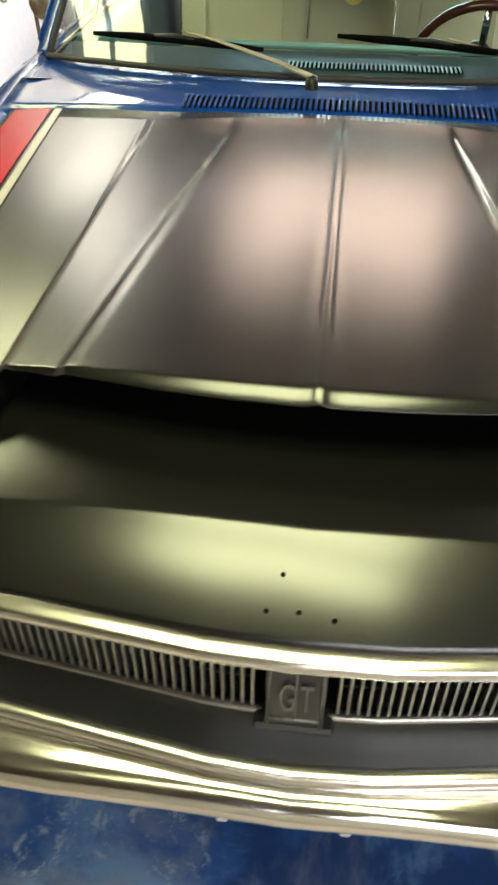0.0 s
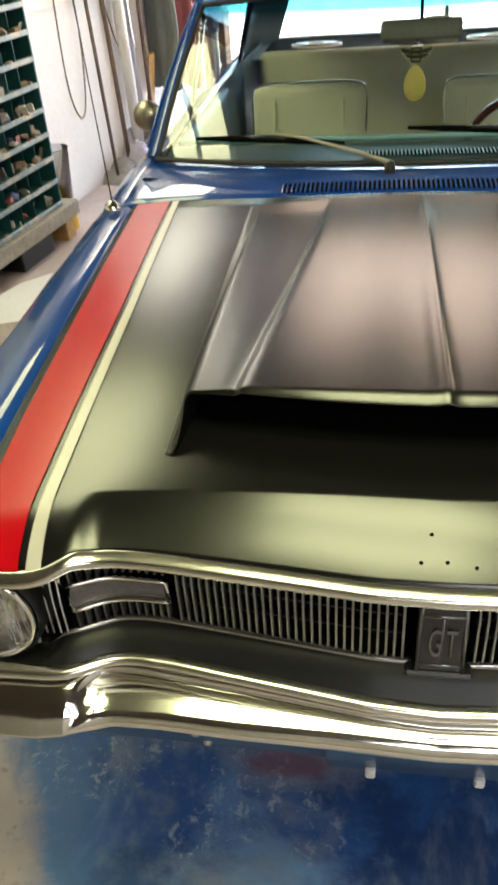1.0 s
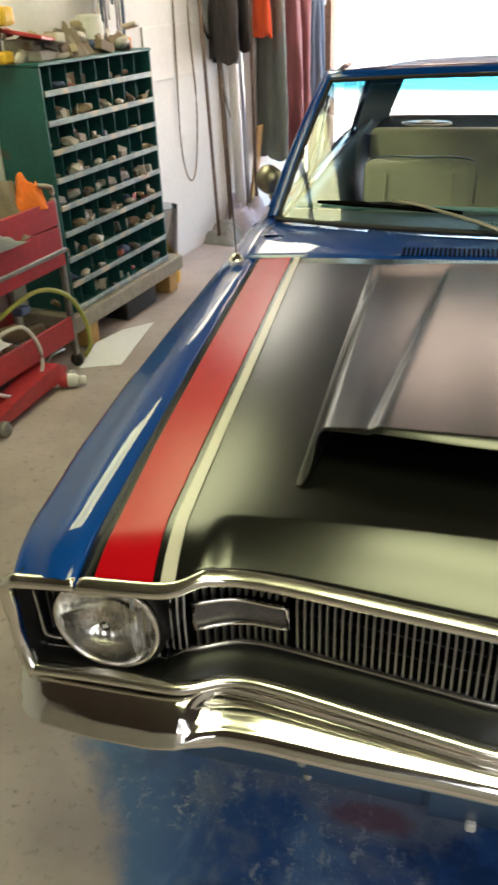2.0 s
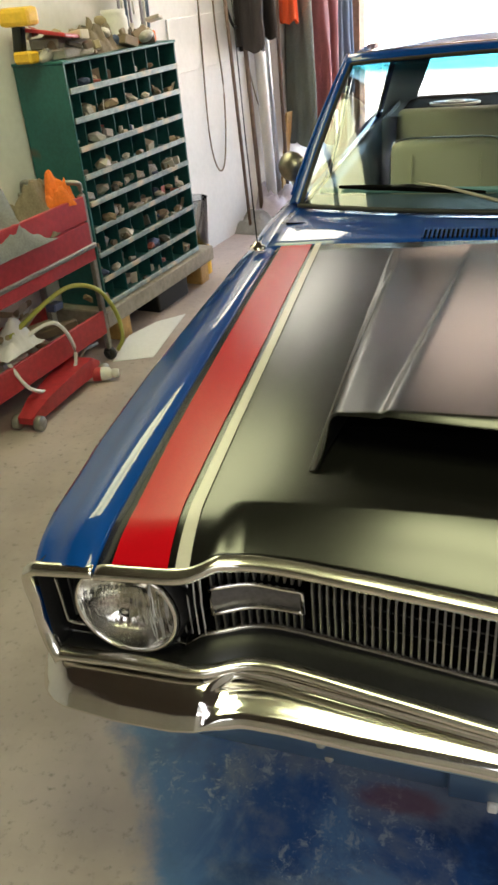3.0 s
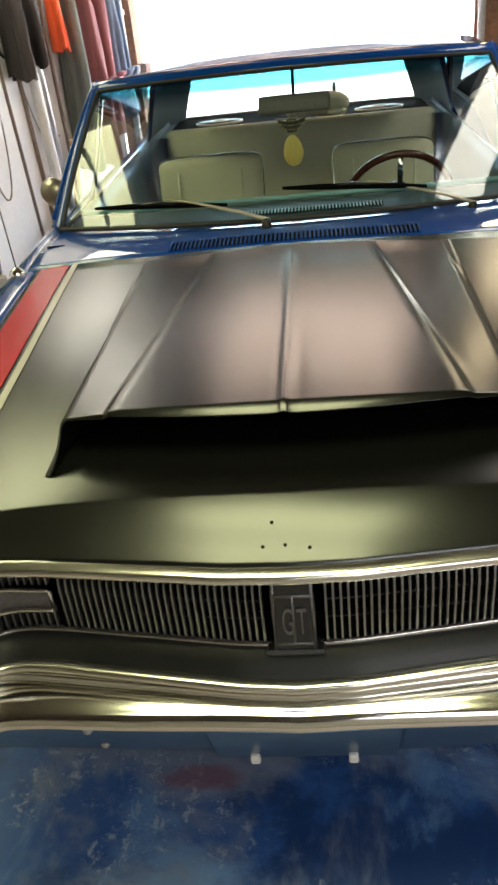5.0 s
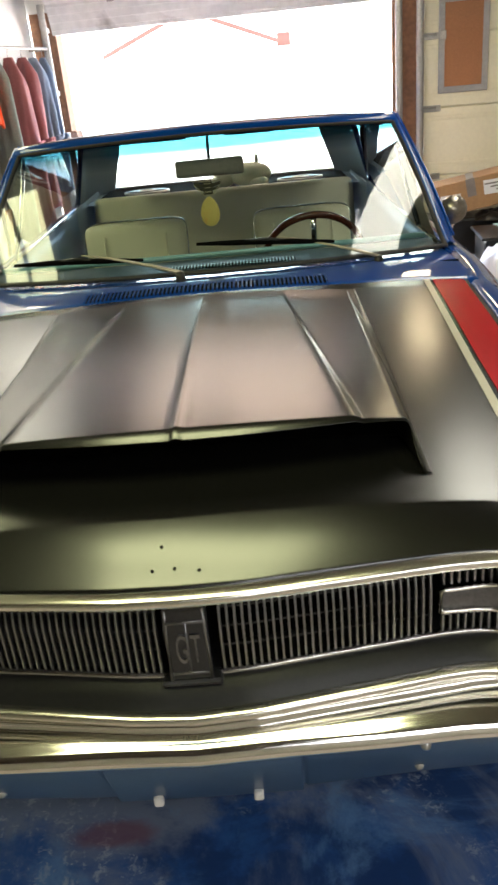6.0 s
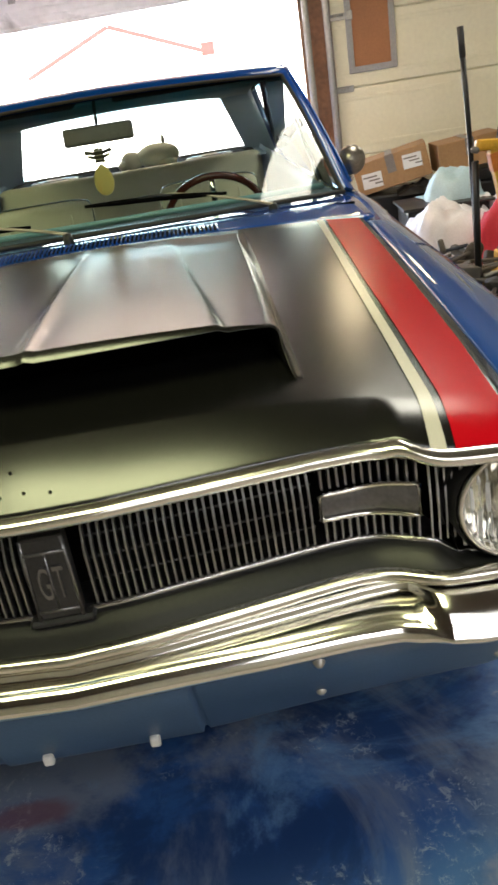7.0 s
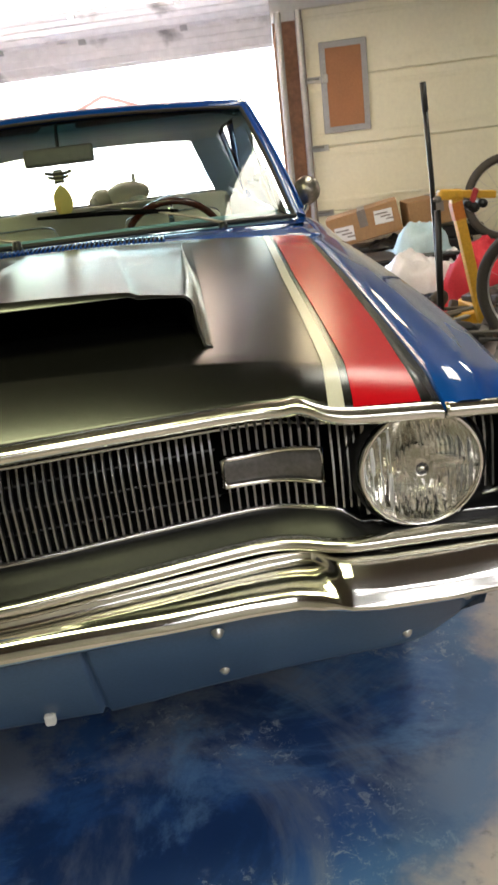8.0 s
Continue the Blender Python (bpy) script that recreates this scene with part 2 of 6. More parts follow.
def build_hood():
    us = sorted({round(u, 4) for u in spread(-1, 1, 56)} | {s * v for s in (-1, 1) for v in (0.68, 0.695, 0.71, 0.725, 0.74, 0.755, 0.77, 0.785)})
    rows = []
    for i in (*range(12), 11.6, 11.9):
        row = []
        for u in us:
            x = u * 0.717
            f = nose(x) + 0.002
            y = f + (brow(x) - f) * i / 12
            row.append((u * hood_half(y), y, hood_z(u * hood_half(y), y)))
        rows.append(row)
    for i in (0.06, *range(1, 23)):
        row = []
        for u in us:
            y = brow(u * 0.717) + (hood_rear(u * 0.76) - brow(u * 0.717)) * i / 22
            row.append((u * hood_half(y), y, hood_z(u * hood_half(y), y)))
        rows.append(row)
    rows = [[(x, y + 0.006, z - 0.02) for x, y, z in rows[0]]] + rows + [[(x, y - 0.002, z - 0.02) for x, y, z in rows[-1]]]
    rows = [[(r[0][0] * 0.999, r[0][1], r[0][2] - 0.025)] + r + [(r[-1][0] * 0.999, r[-1][1], r[-1][2] - 0.025)] for r in rows]
    return obj("hood", *sheet(rows), M_HOOD, car, "satin black hood with a wide scoop")


hood = build_hood()

RED_OUT = [(-0.06, 0.690), (0.07, 0.696), (0.28, 0.712), (0.65, 0.728), (1.25, 0.752), (1.3, 0.754)]
RED_IN = [(-0.06, 0.594), (0.08, 0.611), (0.30, 0.619), (0.66, 0.629), (1.25, 0.656), (1.3, 0.658)]
WHITE_OUT = [(-0.06, 0.582), (0.08, 0.598), (0.30, 0.606), (0.66, 0.618), (1.25, 0.646), (1.3, 0.648)]
WHITE_IN = [(-0.06, 0.559), (0.08, 0.577), (0.30, 0.586), (0.66, 0.599), (1.25, 0.628), (1.3, 0.630)]


def stripe(side, outer, inner, mat, label):
    rows = []
    for i in range(41):
        row = []
        for k in range(5):
            x0 = 0.65
            f, r = nose(x0) + 0.003, 1.262
            y = f + (r - f) * (i / 40) ** 1.3
            a, b = lerp_table(inner, y), lerp_table(outer, y)
            x = a + (b - a) * k / 4
            if i == 40:
                y = hood_rear(x) - 0.003
            row.append((side * x, y, hood_z(x, y) + 0.0022))
        rows.append(row)
    return obj("stripe", *sheet(rows), mat, hood, label)


for side in (-1, 1):
    stripe(side, RED_OUT, RED_IN, M_RED, "wide red hood stripe")
    stripe(side, WHITE_OUT, WHITE_IN, M_WHITE_STRIPE, "narrow cream hood stripe")

# The scoop: a low box that opens to the front and dies away to the rear.
LIP, TAIL = 0.191, 1.14


def scoop_section(y, inner=0.0):
    s = min(1.0, max(0.0, (y - LIP) / (TAIL - LIP)))
    wb, wt, wi = 0.412, 0.380 + 0.016 * s, 0.312 - 0.092 * s
    h = 0.098 * (1 - s) ** 1.05 + 0.004
    fade = 1 - smooth(0.90, 1.0, s)

    def top(x):
        ax = abs(x)
        base = hood_z(0.36, y) + h + (0.30 - 0.30 * ax / 0.37) * 0.012 * s * 3
        base -= 0.016 * (ax / 0.318) ** 2 * (1 - s)
        z = max(base, hood_z(x, y) + 0.002 + 0.010 * (1 - s))
        z -= 0.006 * smooth(wi - 0.012, wi + 0.004, ax) * fade
        z += 0.0042 * max(0.0, 1 - ax / 0.013) * fade
        z -= 0.003 * smooth(wi + 0.01, wt, ax)
        return z

    xs = [0, 0.006, 0.013, 0.03, 0.1, 0.17, wi - 0.03, wi - 0.012, wi - 0.006, wi, wi + 0.006, wi + 0.02, wt - 0.03, wt - 0.010, wt - 0.003]
    def swept(x):
        return y + (1 - s) * 0.046 * (min(x, 0.395) / 0.395) ** 2

    right = [(x, swept(x), top(x)) for x in xs]
    z0, z1 = hood_z(wb, y) - 0.002, right[-1][2]
    r = min(0.026, 0.45 * (z1 - z0))
    right += [(wt - 0.003 + r * math.sin(q), swept(0.395), z1 - r * (1 - math.cos(q))) for q in (0.35, 0.7, 1.05, 1.4)]
    xa, za = right[-1][0], right[-1][2]
    right += [(xa + (wb - xa) * k ** 2.2, y + (1 - s) * (0.046 - 0.069 * k), za + (z0 + 0.004 - za) * k) for k in (0.2, 0.4, 0.6, 0.75, 0.88, 1.0)] + [(wb + 0.010, y - (1 - s) * 0.023, z0)]
    return [(-x, yy, z) for x, yy, z in reversed(right[1:])] + right


def inward(row):
    """For every point of a section, the way into the scoop and how thick the lip is there."""
    out = []
    n = len(row)
    for j, (x, y, z) in enumerate(row):
        (xa, _, za), (xb, _, zb) = row[max(0, j - 1)], row[min(n - 1, j + 1)]
        d = math.hypot(xb - xa, zb - za) or 1.0
        nx, nz = (zb - za) / d, -(xb - xa) / d
        thick = 0.004 + 0.010 * max(0.0, 1 - (abs(x) / 0.36) ** 2)
        if abs(x) < 0.365:
            nx, nz = 0.0, -1.0
        out.append((nx, nz, thick))
    return out


def build_scoop():
    rows = [scoop_section(LIP), scoop_section(LIP + 0.004)] + [scoop_section(LIP + (TAIL - LIP) * i / 26) for i in range(1, 27)]
    front = rows[0]
    way = inward(front)

    def ring(dy, part_in):
        return [(x + nx * th * part_in, y - dy * th / 0.014, z + nz * th * part_in) for (x, y, z), (nx, nz, th) in zip(front, way)]

    lip = [ring(0.001, 0.03), ring(0.004, 0.12), ring(0.020, 0.84), ring(0.021, 0.96), ring(0.016, 1.06), ring(0.0, 1.08)]
    rows = list(reversed(lip)) + rows
    return obj("scoop", *sheet(rows), M_HOOD, hood, "raised satin black air scoop")


scoop = build_scoop()
front = scoop_section(LIP)
way = inward(front)
# Black lining and floor sheet put in the shade of the scoop's hollow.
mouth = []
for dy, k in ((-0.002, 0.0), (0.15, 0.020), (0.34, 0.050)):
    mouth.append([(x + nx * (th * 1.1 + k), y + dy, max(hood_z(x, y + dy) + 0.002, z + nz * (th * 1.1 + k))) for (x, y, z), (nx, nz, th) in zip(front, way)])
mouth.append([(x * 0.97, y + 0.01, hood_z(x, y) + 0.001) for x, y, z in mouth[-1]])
obj("scoop_dark_lining", *sheet(mouth), M_MATT_BLACK, hood, "flat black inside of the scoop")
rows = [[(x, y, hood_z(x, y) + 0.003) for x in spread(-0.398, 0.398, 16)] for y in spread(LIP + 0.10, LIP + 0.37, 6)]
obj("scoop_dark_sheet", *sheet(rows), M_MATT_BLACK, hood, "flat black floor of the scoop")

# Four small bolt holes where an emblem was taken off.
for x, y in ((-0.023, 0.021), (-0.037, -0.013), (-0.003, -0.012), (0.034, -0.016)):
    z = hood_z(x, y)
    slope = math.degrees(math.atan2(hood_z(x, y + 0.01) - hood_z(x, y - 0.01), 0.02))
    v, f = lathe([(0.0001, 0.0010), (0.0026, 0.0010), (0.0031, -0.003)], 10)
    obj("bolt_hole", place(v, pose(x, y, z, slope, 0, 0)), f, M_MATT_BLACK, hood, "small empty hole")


# Fenders.
def fender_edge(y):
    return lerp_table([(-0.06, 0.834), (0.0, 0.850), (0.09, 0.868), (0.3, 0.888), (0.6, 0.896), (1.7, 0.892)], y)


def side_low(y, base=0.24):
    r2 = 0.36 ** 2 - (y - 0.80) ** 2
    if y < 0.45:
        base = 0.545 if y < 0.22 else 0.47
    return max(base, 0.33 + math.sqrt(r2)) if r2 > 0 else base


def fender_rows(side):
    rows = []
    for y in spread(-0.053, 0.1, 8) + spread(0.13, 1.66, 34):
        e, a = fender_edge(y), hood_half(y) + 0.004
        z0 = hood_z(hood_half(y), max(y, -0.05)) if y < 1.27 else hood_z(hood_half(1.27), 1.27) + 0.012 * (y - 1.27) + 0.022 * smooth(1.30, 1.64, y)
        fall = lerp_table([(-0.06, 0.0), (0.1, 0.002), (0.4, 0.006), (1.7, 0.006)], y)
        zs = z0 - lerp_table([(-0.06, 0.035), (0.2, 0.05), (1.7, 0.07)], y)
        w = e - a
        low = side_low(y)
        pts = [(a, z0 - (0.028 if y > 0.03 else 0.010)), (a, z0 - 0.004 - (0.02 if y > 1.29 else 0)), (a + 0.003, z0 - 0.001 - (0.02 if y > 1.29 else 0))]
        pts += [(a + w * 0.2, z0 + 0.004 - fall), (a + w * 0.40, z0 + 0.003 - fall), (a + w * 0.58, z0 - 0.006 - fall), (a + w * 0.74, z0 - 0.020 - fall), (a + w * 0.88, (z0 + zs) / 2 - 0.002), (a + w * 0.97, zs + 0.014), (e, zs)]
        pts += [(e - 0.004, zs - 0.02), (e - 0.008, max(low + 0.002, zs - 0.10)), (e - 0.010, max(low + 0.001, 0.55)), (e - 0.03, max(low, 0.42)), (e - 0.06, low)]
        rows.append([(side * x, y, z) for x, z in pts])
    return rows


for side in (-1, 1):
    obj("fender", *sheet(fender_rows(side)), M_BLUE, car, "glossy blue front fender")

# Cowl panel and its vent.
SHIELD_W = 0.775


def shield_low(x):
    q = (x / SHIELD_W) ** 2
    return Vector((x, 1.405 + 0.207 * q, 0.988 - 0.028 * q))


def shield_top(x):
    q = (x / 0.672) ** 2
    return Vector((x, 1.955 + 0.115 * q, 1.372 - 0.025 * q))


def cowl_z(x, y):
    r = hood_rear(x) + 0.004
    b = shield_low(x)
    t = min(1.0, max(0.0, (y - r) / (b.y - r)))
    z0 = hood_z(min(abs(x), 0.76), r) - 0.004
    return z0 + (b.z - 0.012 - z0) * t + 0.008 * math.sin(math.pi * t)


rows = []
for i in range(9):
    rows.append([(x, *(lambda r, b: (r + (b - r) * i / 8, cowl_z(x, r + (b - r) * i / 8)))(hood_rear(x) + 0.004, shield_low(max(-SHIELD_W, min(SHIELD_W, x))).y + 0.03)) for x in spread(-0.80, 0.80, 48)])
rows = [[(x, y, z - 0.03) for x, y, z in rows[0]]] + rows
rows = [[(r[0][0] - 0.004, r[0][1], r[0][2] - 0.07)] + r + [(r[-1][0] + 0.004, r[-1][1], r[-1][2] - 0.07)] for r in rows]
cowl = obj("cowl", *sheet(rows), M_BLUE, car, "blue cowl panel below the windscreen")
rows = []
for i in range(4):
    rows.append([(x, hood_rear(x) + 0.022 + 0.066 * i / 3, cowl_z(x, hood_rear(x) + 0.022 + 0.066 * i / 3) + 0.002) for x in spread(-0.352, 0.352, 30)])
vent = obj("cowl_vent", *sheet(rows), M_MATT_BLACK, cowl, "slotted fresh air intake")
bm = slab(bmesh.new(), (0.0055, 0.068, 0.008), bevel=0.002)
slat = part("slat", bm, M_BLUE, vent)
for i in range(59):
    x = -0.348 + 0.012 * i
    ob = slat if i == 0 else new("slat", slat.data)
    ob.parent = vent
    y = hood_rear(x) + 0.055
    ob.matrix_local = pose(x, y, cowl_z(x, y) + 0.003, math.degrees(math.atan2(cowl_z(x, y + 0.02) - cowl_z(x, y - 0.02), 0.04)), 0, 0)

# Chrome edge along the hood, round the lamps and along the lower pan.
def band(name, profile, xs, yoff, z_of, mat, parent, label=""):
    rows = [[(x, nose(x) + yoff + dy, z_of(x) + dz) for dy, dz in profile] for x in xs]
    return obj(name, *sheet(rows), mat, parent, label)


def lip_z(x):
    return hood_z(min(abs(x), 0.715), nose(x)) if abs(x) < 0.715 else 0.824 - (abs(x) - 0.715) * 0.05


ROUND = [(0.012, -0.001), (0.006, 0.0022), (0.001, 0.0028), (-0.005, 0.0014), (-0.010, -0.0002), (-0.0145, -0.0024), (-0.0175, -0.0070), (-0.0165, -0.0145), (-0.010, -0.020), (0.004, -0.022), (0.016, -0.018)]
band("hood_molding", ROUND, spread(-0.716, 0.716, 150), 0.0, lip_z, M_MOLDING, hood, "bright chrome edge strip")
for side in (-1, 1):
    line = [(side * (0.722 + 0.106 * i / 6), nose(0.722 + 0.106 * i / 6) - 0.002, lip_z(0.72 + 0.1 * i / 6) - 0.008) for i in range(7)]
    line = arc(line + [(side * 0.843, -0.052, 0.79), (side * 0.846, -0.045, 0.72), (side * 0.838, -0.05, 0.66), (side * 0.815, -0.064, 0.622)], 3)
    rod("lamp_surround", line, 0.0130, M_MOLDING, car, "chrome strip round the headlamp opening", 10, 0.9)


def pan_z(x):
    return lerp_table([(0, 0.613), (0.30, 0.627), (0.45, 0.636), (0.85, 0.637)], abs(x))


def grille_low(x):
    return lerp_table([(0, 0.652), (0.30, 0.662), (0.45, 0.667), (0.57, 0.667), (0.605, 0.640), (0.85, 0.634)], abs(x))


PAN = [(0.012, 0.000), (0.005, 0.0045), (0.000, 0.0052), (-0.006, 0.0040), (-0.0115, 0.0022), (-0.015, -0.002), (-0.0155, -0.009), (-0.010, -0.014), (0.012, -0.014)]
band("pan_molding", PAN, spread(-0.815, 0.815, 150), -0.006, pan_z, M_MOLDING, car, "chrome strip along the lower pan")
rows = [[(x, nose(x) + 0.116, grille_low(x) + 0.004), (x, nose(x) + 0.045, grille_low(x)), (x, nose(x) + 0.030, grille_low(x) - 0.006), (x, nose(x) + 0.012, min(grille_low(x) - 0.002, pan_z(x) + 0.014)), (x, nose(x) + 0.0, pan_z(x) + 0.003)] for x in spread(-0.825, 0.825, 150)]
obj("lower_pan", *sheet(rows), M_BLACK, car, "gloss black panel under the grille")
rows = [[(x, nose(x) + 0.115, 0.83), (x, nose(x) + 0.115, 0.64)] for x in spread(-0.60, 0.60, 60)]
obj("grille_back", *sheet(rows), M_MATT_BLACK, car)
rows = [[(x, nose(x) + 0.005, lip_z(x) - 0.019), (x, nose(x) + 0.116, lip_z(x) - 0.022)] for x in spread(-0.84, 0.84, 100)]
obj("grille_header", *sheet(rows), M_BLACK, car, "black panel above the grille")

# Grille: thin bright bars before a black hollow.
grille = new("grille")
grille.parent = car
tagged(grille, "grille of thin vertical chrome bars")


def grille_y(x):
    return nose(x) + 0.046


def bar_mesh(name, z0, z1, bend):
    h = z1 - z0
    pts = [(0, z0), (0, z0 + h * 0.55), (bend * 0.08, z0 + h * 0.62), (bend * 0.30, z0 + h * 0.72), (bend, z1)]
    rows = []
    for y, z in pts:
        rows.append([(-0.0017, y, z), (0.0017, y, z), (0.0014, y + 0.014, z), (-0.0014, y + 0.014, z)])
    v, f = sheet(rows, close_u=True)
    ob = obj(name, v, f, M_BAR, grille, "", False)
    return ob


long_bar = bar_mesh("grille_bar", 0.656, 0.812, 0.032)
upper_bar = bar_mesh("grille_bar", 0.748, 0.800, 0.016)
lower_bar = bar_mesh("grille_bar", 0.656, 0.698, 0.0)


def set_bar(proto, x, first):
    ob = proto if first else new("grille_bar", proto.data)
    ob.parent = grille
    ob.location = (x, grille_y(x), grille_low(min(abs(x), 0.57)) - 0.652)


used = set()
for side in (-1, 1):
    x = 0.052
    while x < 0.397:
        set_bar(long_bar, side * x, not ("l" in used))
        used.add("l")
        x += 0.0122
    x = 0.414
    while x < 0.562:
        set_bar(upper_bar, side * x, not ("u" in used))
        set_bar(lower_bar, side * x, not ("d" in used))
        used |= {"u", "d"}
        x += 0.0125
    for x in (0.782, 0.794, 0.806):
        set_bar(long_bar, side * x, False)
    # End bars, coloured paler to put in the light they should reflect.
    for x in (0.568, 0.579, 0.590, 0.601, 0.612, 0.624, 0.636, 0.648):
        y = min(grille_y(x) - 0.006, -0.016) if x > 0.606 else grille_y(x) - 0.006
        rod("end_bar", [(side * x, y, 0.660 if x > 0.606 else grille_low(0.57) + 0.002), (side * x, y, 0.735), (side * x, y + 0.008, 0.802)], 0.0030 if x == 0.612 else 0.0018, M_END_BAR, grille, "", 6)
    lo, hi = (-0.818, -0.04) if side < 0 else (0.04, 0.818)
    rows = [[(x, grille_y(x) - 0.004 + dy, grille_low(x) + dz) for dy, dz in ((0.010, 0.004), (0.0, 0.005), (-0.004, 0.0), (0.0, -0.005), (0.012, -0.005))] for x in spread(lo, hi, 70)]
    obj("lower_grille_molding", *sheet(rows), M_CHROME_WORN, grille, "bright lower edge of the grille")
    rows = [[(x, grille_y(x) + 0.015 + dy, 0.798 + dz) for dy, dz in ((0.010, 0.004), (0.0, 0.004), (-0.003, 0.0), (0.0, -0.004), (0.012, -0.004))] for x in spread(lo, hi, 70)]
    obj("upper_grille_molding", *sheet(rows), M_CHROME_WORN, grille, "bright upper edge of the grille")
    for z in (0.690, 0.728, 0.766):
        rows = [[(x, grille_y(x) + 0.020, z - 0.002), (x, grille_y(x) + 0.018, z), (x, grille_y(x) + 0.020, z + 0.002)] for x in ([side * q for q in spread(0.05, 0.40, 20)])]
        obj("cross_rib", *sheet(rows), M_BADGE, grille)

# Turn signals.
for side in (-1, 1):
    xs = [side * x for x in spread(0.408, 0.552, 18)]
    top_z = {x: 0.755 + 0.010 * smooth(0.43, 0.552, abs(x)) for x in xs}
    signal = obj("turn_signal", *sheet([[(x, grille_y(x) - 0.004, 0.716), (x, grille_y(x) - 0.009, 0.723), (x, grille_y(x) - 0.009, top_z[x] - 0.007), (x, grille_y(x) - 0.004, top_z[x])] for x in xs]), M_LENS_SIGNAL, car, "smoked turn signal lens in a chrome frame")
    ring = [(x, grille_y(x) - 0.008, 0.714) for x in xs] + [(x, grille_y(x) - 0.008, top_z[x] + 0.002) for x in reversed(xs)]
    loop = ring + [ring[0]]
    rod("signal_frame", loop, 0.0042, M_CHROME, signal, "chrome frame", 8)

# Centre badge with the two letters that stand on it.
badge = box("badge", (0.066, 0.03, 0.142), (0, -0.004, 0.728), M_BADGE, car, "dark badge plate in the middle of the grille", bevel=0.006, segments=2)
box("badge_foot", (0.098, 0.034, 0.012), (0, -0.006, 0.652), M_BADGE, badge, "bright foot of the badge")
for sx in (-1, 1):
    rod("badge_rim", [(sx * 0.032, -0.018, 0.658), (sx * 0.032, -0.019, 0.745), (sx * 0.030, -0.017, 0.795)], 0.0032, M_BADGE_EDGE, badge)
rod("badge_rim", [(0.0, -0.0185, 0.674), (0.0, -0.0185, 0.770)], 0.0022, M_BADGE_EDGE, badge)
rod("badge_rim", [(-0.030, -0.0185, 0.772), (0.030, -0.0185, 0.772)], 0.003, M_BADGE_EDGE, badge)
rod("badge_rim", [(-0.030, -0.0185, 0.672), (0.030, -0.0185, 0.672)], 0.003, M_BADGE_EDGE, badge)
fc = bpy.data.curves.new("letters", "FONT")
fc.body, fc.size, fc.extrude, fc.align_x = "GT", 0.058, 0.003, "CENTER"
fc.space_character = 1.35
lt = new("letters_tmp", fc)
dg = bpy.context.evaluated_depsgraph_get()
lm = bpy.data.meshes.new_from_object(lt.evaluated_get(dg))
bpy.data.objects.remove(lt)
lm.materials.clear()
lm.materials.append(M_BADGE_EDGE)
letters = tagged(new("lettering", lm), "raised worn chrome letters")
letters.parent = badge
letters.matrix_local = pose(0.001, -0.0195, 0.695, 90, 0, 0) @ Matrix.Diagonal((0.46, 1.36, 1, 1))


# Headlamps.
def build_headlamp(x):
    lamp = new("headlamp")
    lamp.parent = car
    lamp.matrix_local = pose(x, -0.026, 0.727, 90, 0, 0)
    tagged(lamp, "round clear sealed-beam headlamp with a chrome ring")
    v, f = lathe([(0.0835, 0.003), (0.0845, 0.009), (0.0875, 0.012), (0.091, 0.009), (0.092, 0.0), (0.092, -0.05)], 48)
    obj("ring", v, f, M_CHROME, lamp, "chrome retaining ring")
    rows = []
    for k in range(15):
        r = 0.0005 + 0.0855 * math.sqrt(k / 14)
        row = []
        for q in range(96):
            a = 2 * math.pi * q / 96
            x0, y0 = r * math.cos(a), r * math.sin(a)
            flute = 0.0024 * abs(math.sin(math.pi * x0 / 0.0125)) * smooth(0.02, 0.035, r) * (1 if abs(y0) > 0.006 else 0.3)
            row.append((x0, y0, -0.052 + 0.052 * k / 14 + flute))
        rows.append(row)
    v, f = sheet(rows, close_u=True)
    obj("reflector", v, f, M_CHROME, lamp, "mirror-bright reflector bowl")
    # The glass: upright flutes in offset rows over a low dome.
    rows = []
    for k in range(45):
        py = -0.0845 + 0.169 * k / 44
        half = math.sqrt(max(1e-6, 0.0848 ** 2 - py * py))
        row = []
        for q in range(121):
            px = half * (2 * q / 120 - 1)
            r2 = (px * px + py * py) / 0.0848 ** 2
            shift = (0.0, 0.35, 0.7, 0.15)[min(3, int((py + 0.085) / 0.0426))]
            flute = 0.0012 * abs(math.sin(math.pi * (px / 0.0070 + shift))) * (1 - smooth(0.88, 1.0, r2)) * smooth(0.03, 0.10, r2)
            row.append((px, py, 0.005 + 0.017 * (1 - r2) + flute))
        rows.append(row)
    ob = obj("lens", *sheet(rows), M_FLUTED, lamp, "fluted clear glass lens")
    ob.visible_shadow = False
    v, f = lathe([(0.0, 0.008), (0.009, 0.006), (0.012, -0.002), (0.012, -0.014), (0.020, -0.018), (0.021, -0.045)], 20)
    obj("bulb_shield", v, f, M_CHROME, lamp, "chrome bulb cap")
    rows = [[(0.094 * math.cos(a), 0.094 * math.sin(a), 0.002), (0.099 * math.cos(a), 0.099 * math.sin(a), -0.004), (0.100 * math.cos(a), 0.100 * math.sin(a), -0.05)] for a in (2 * math.pi * k / 40 for k in range(40))]
    obj("bucket", *sheet(rows, close_v=True), M_BLACK, lamp, "black lamp housing")
    return lamp


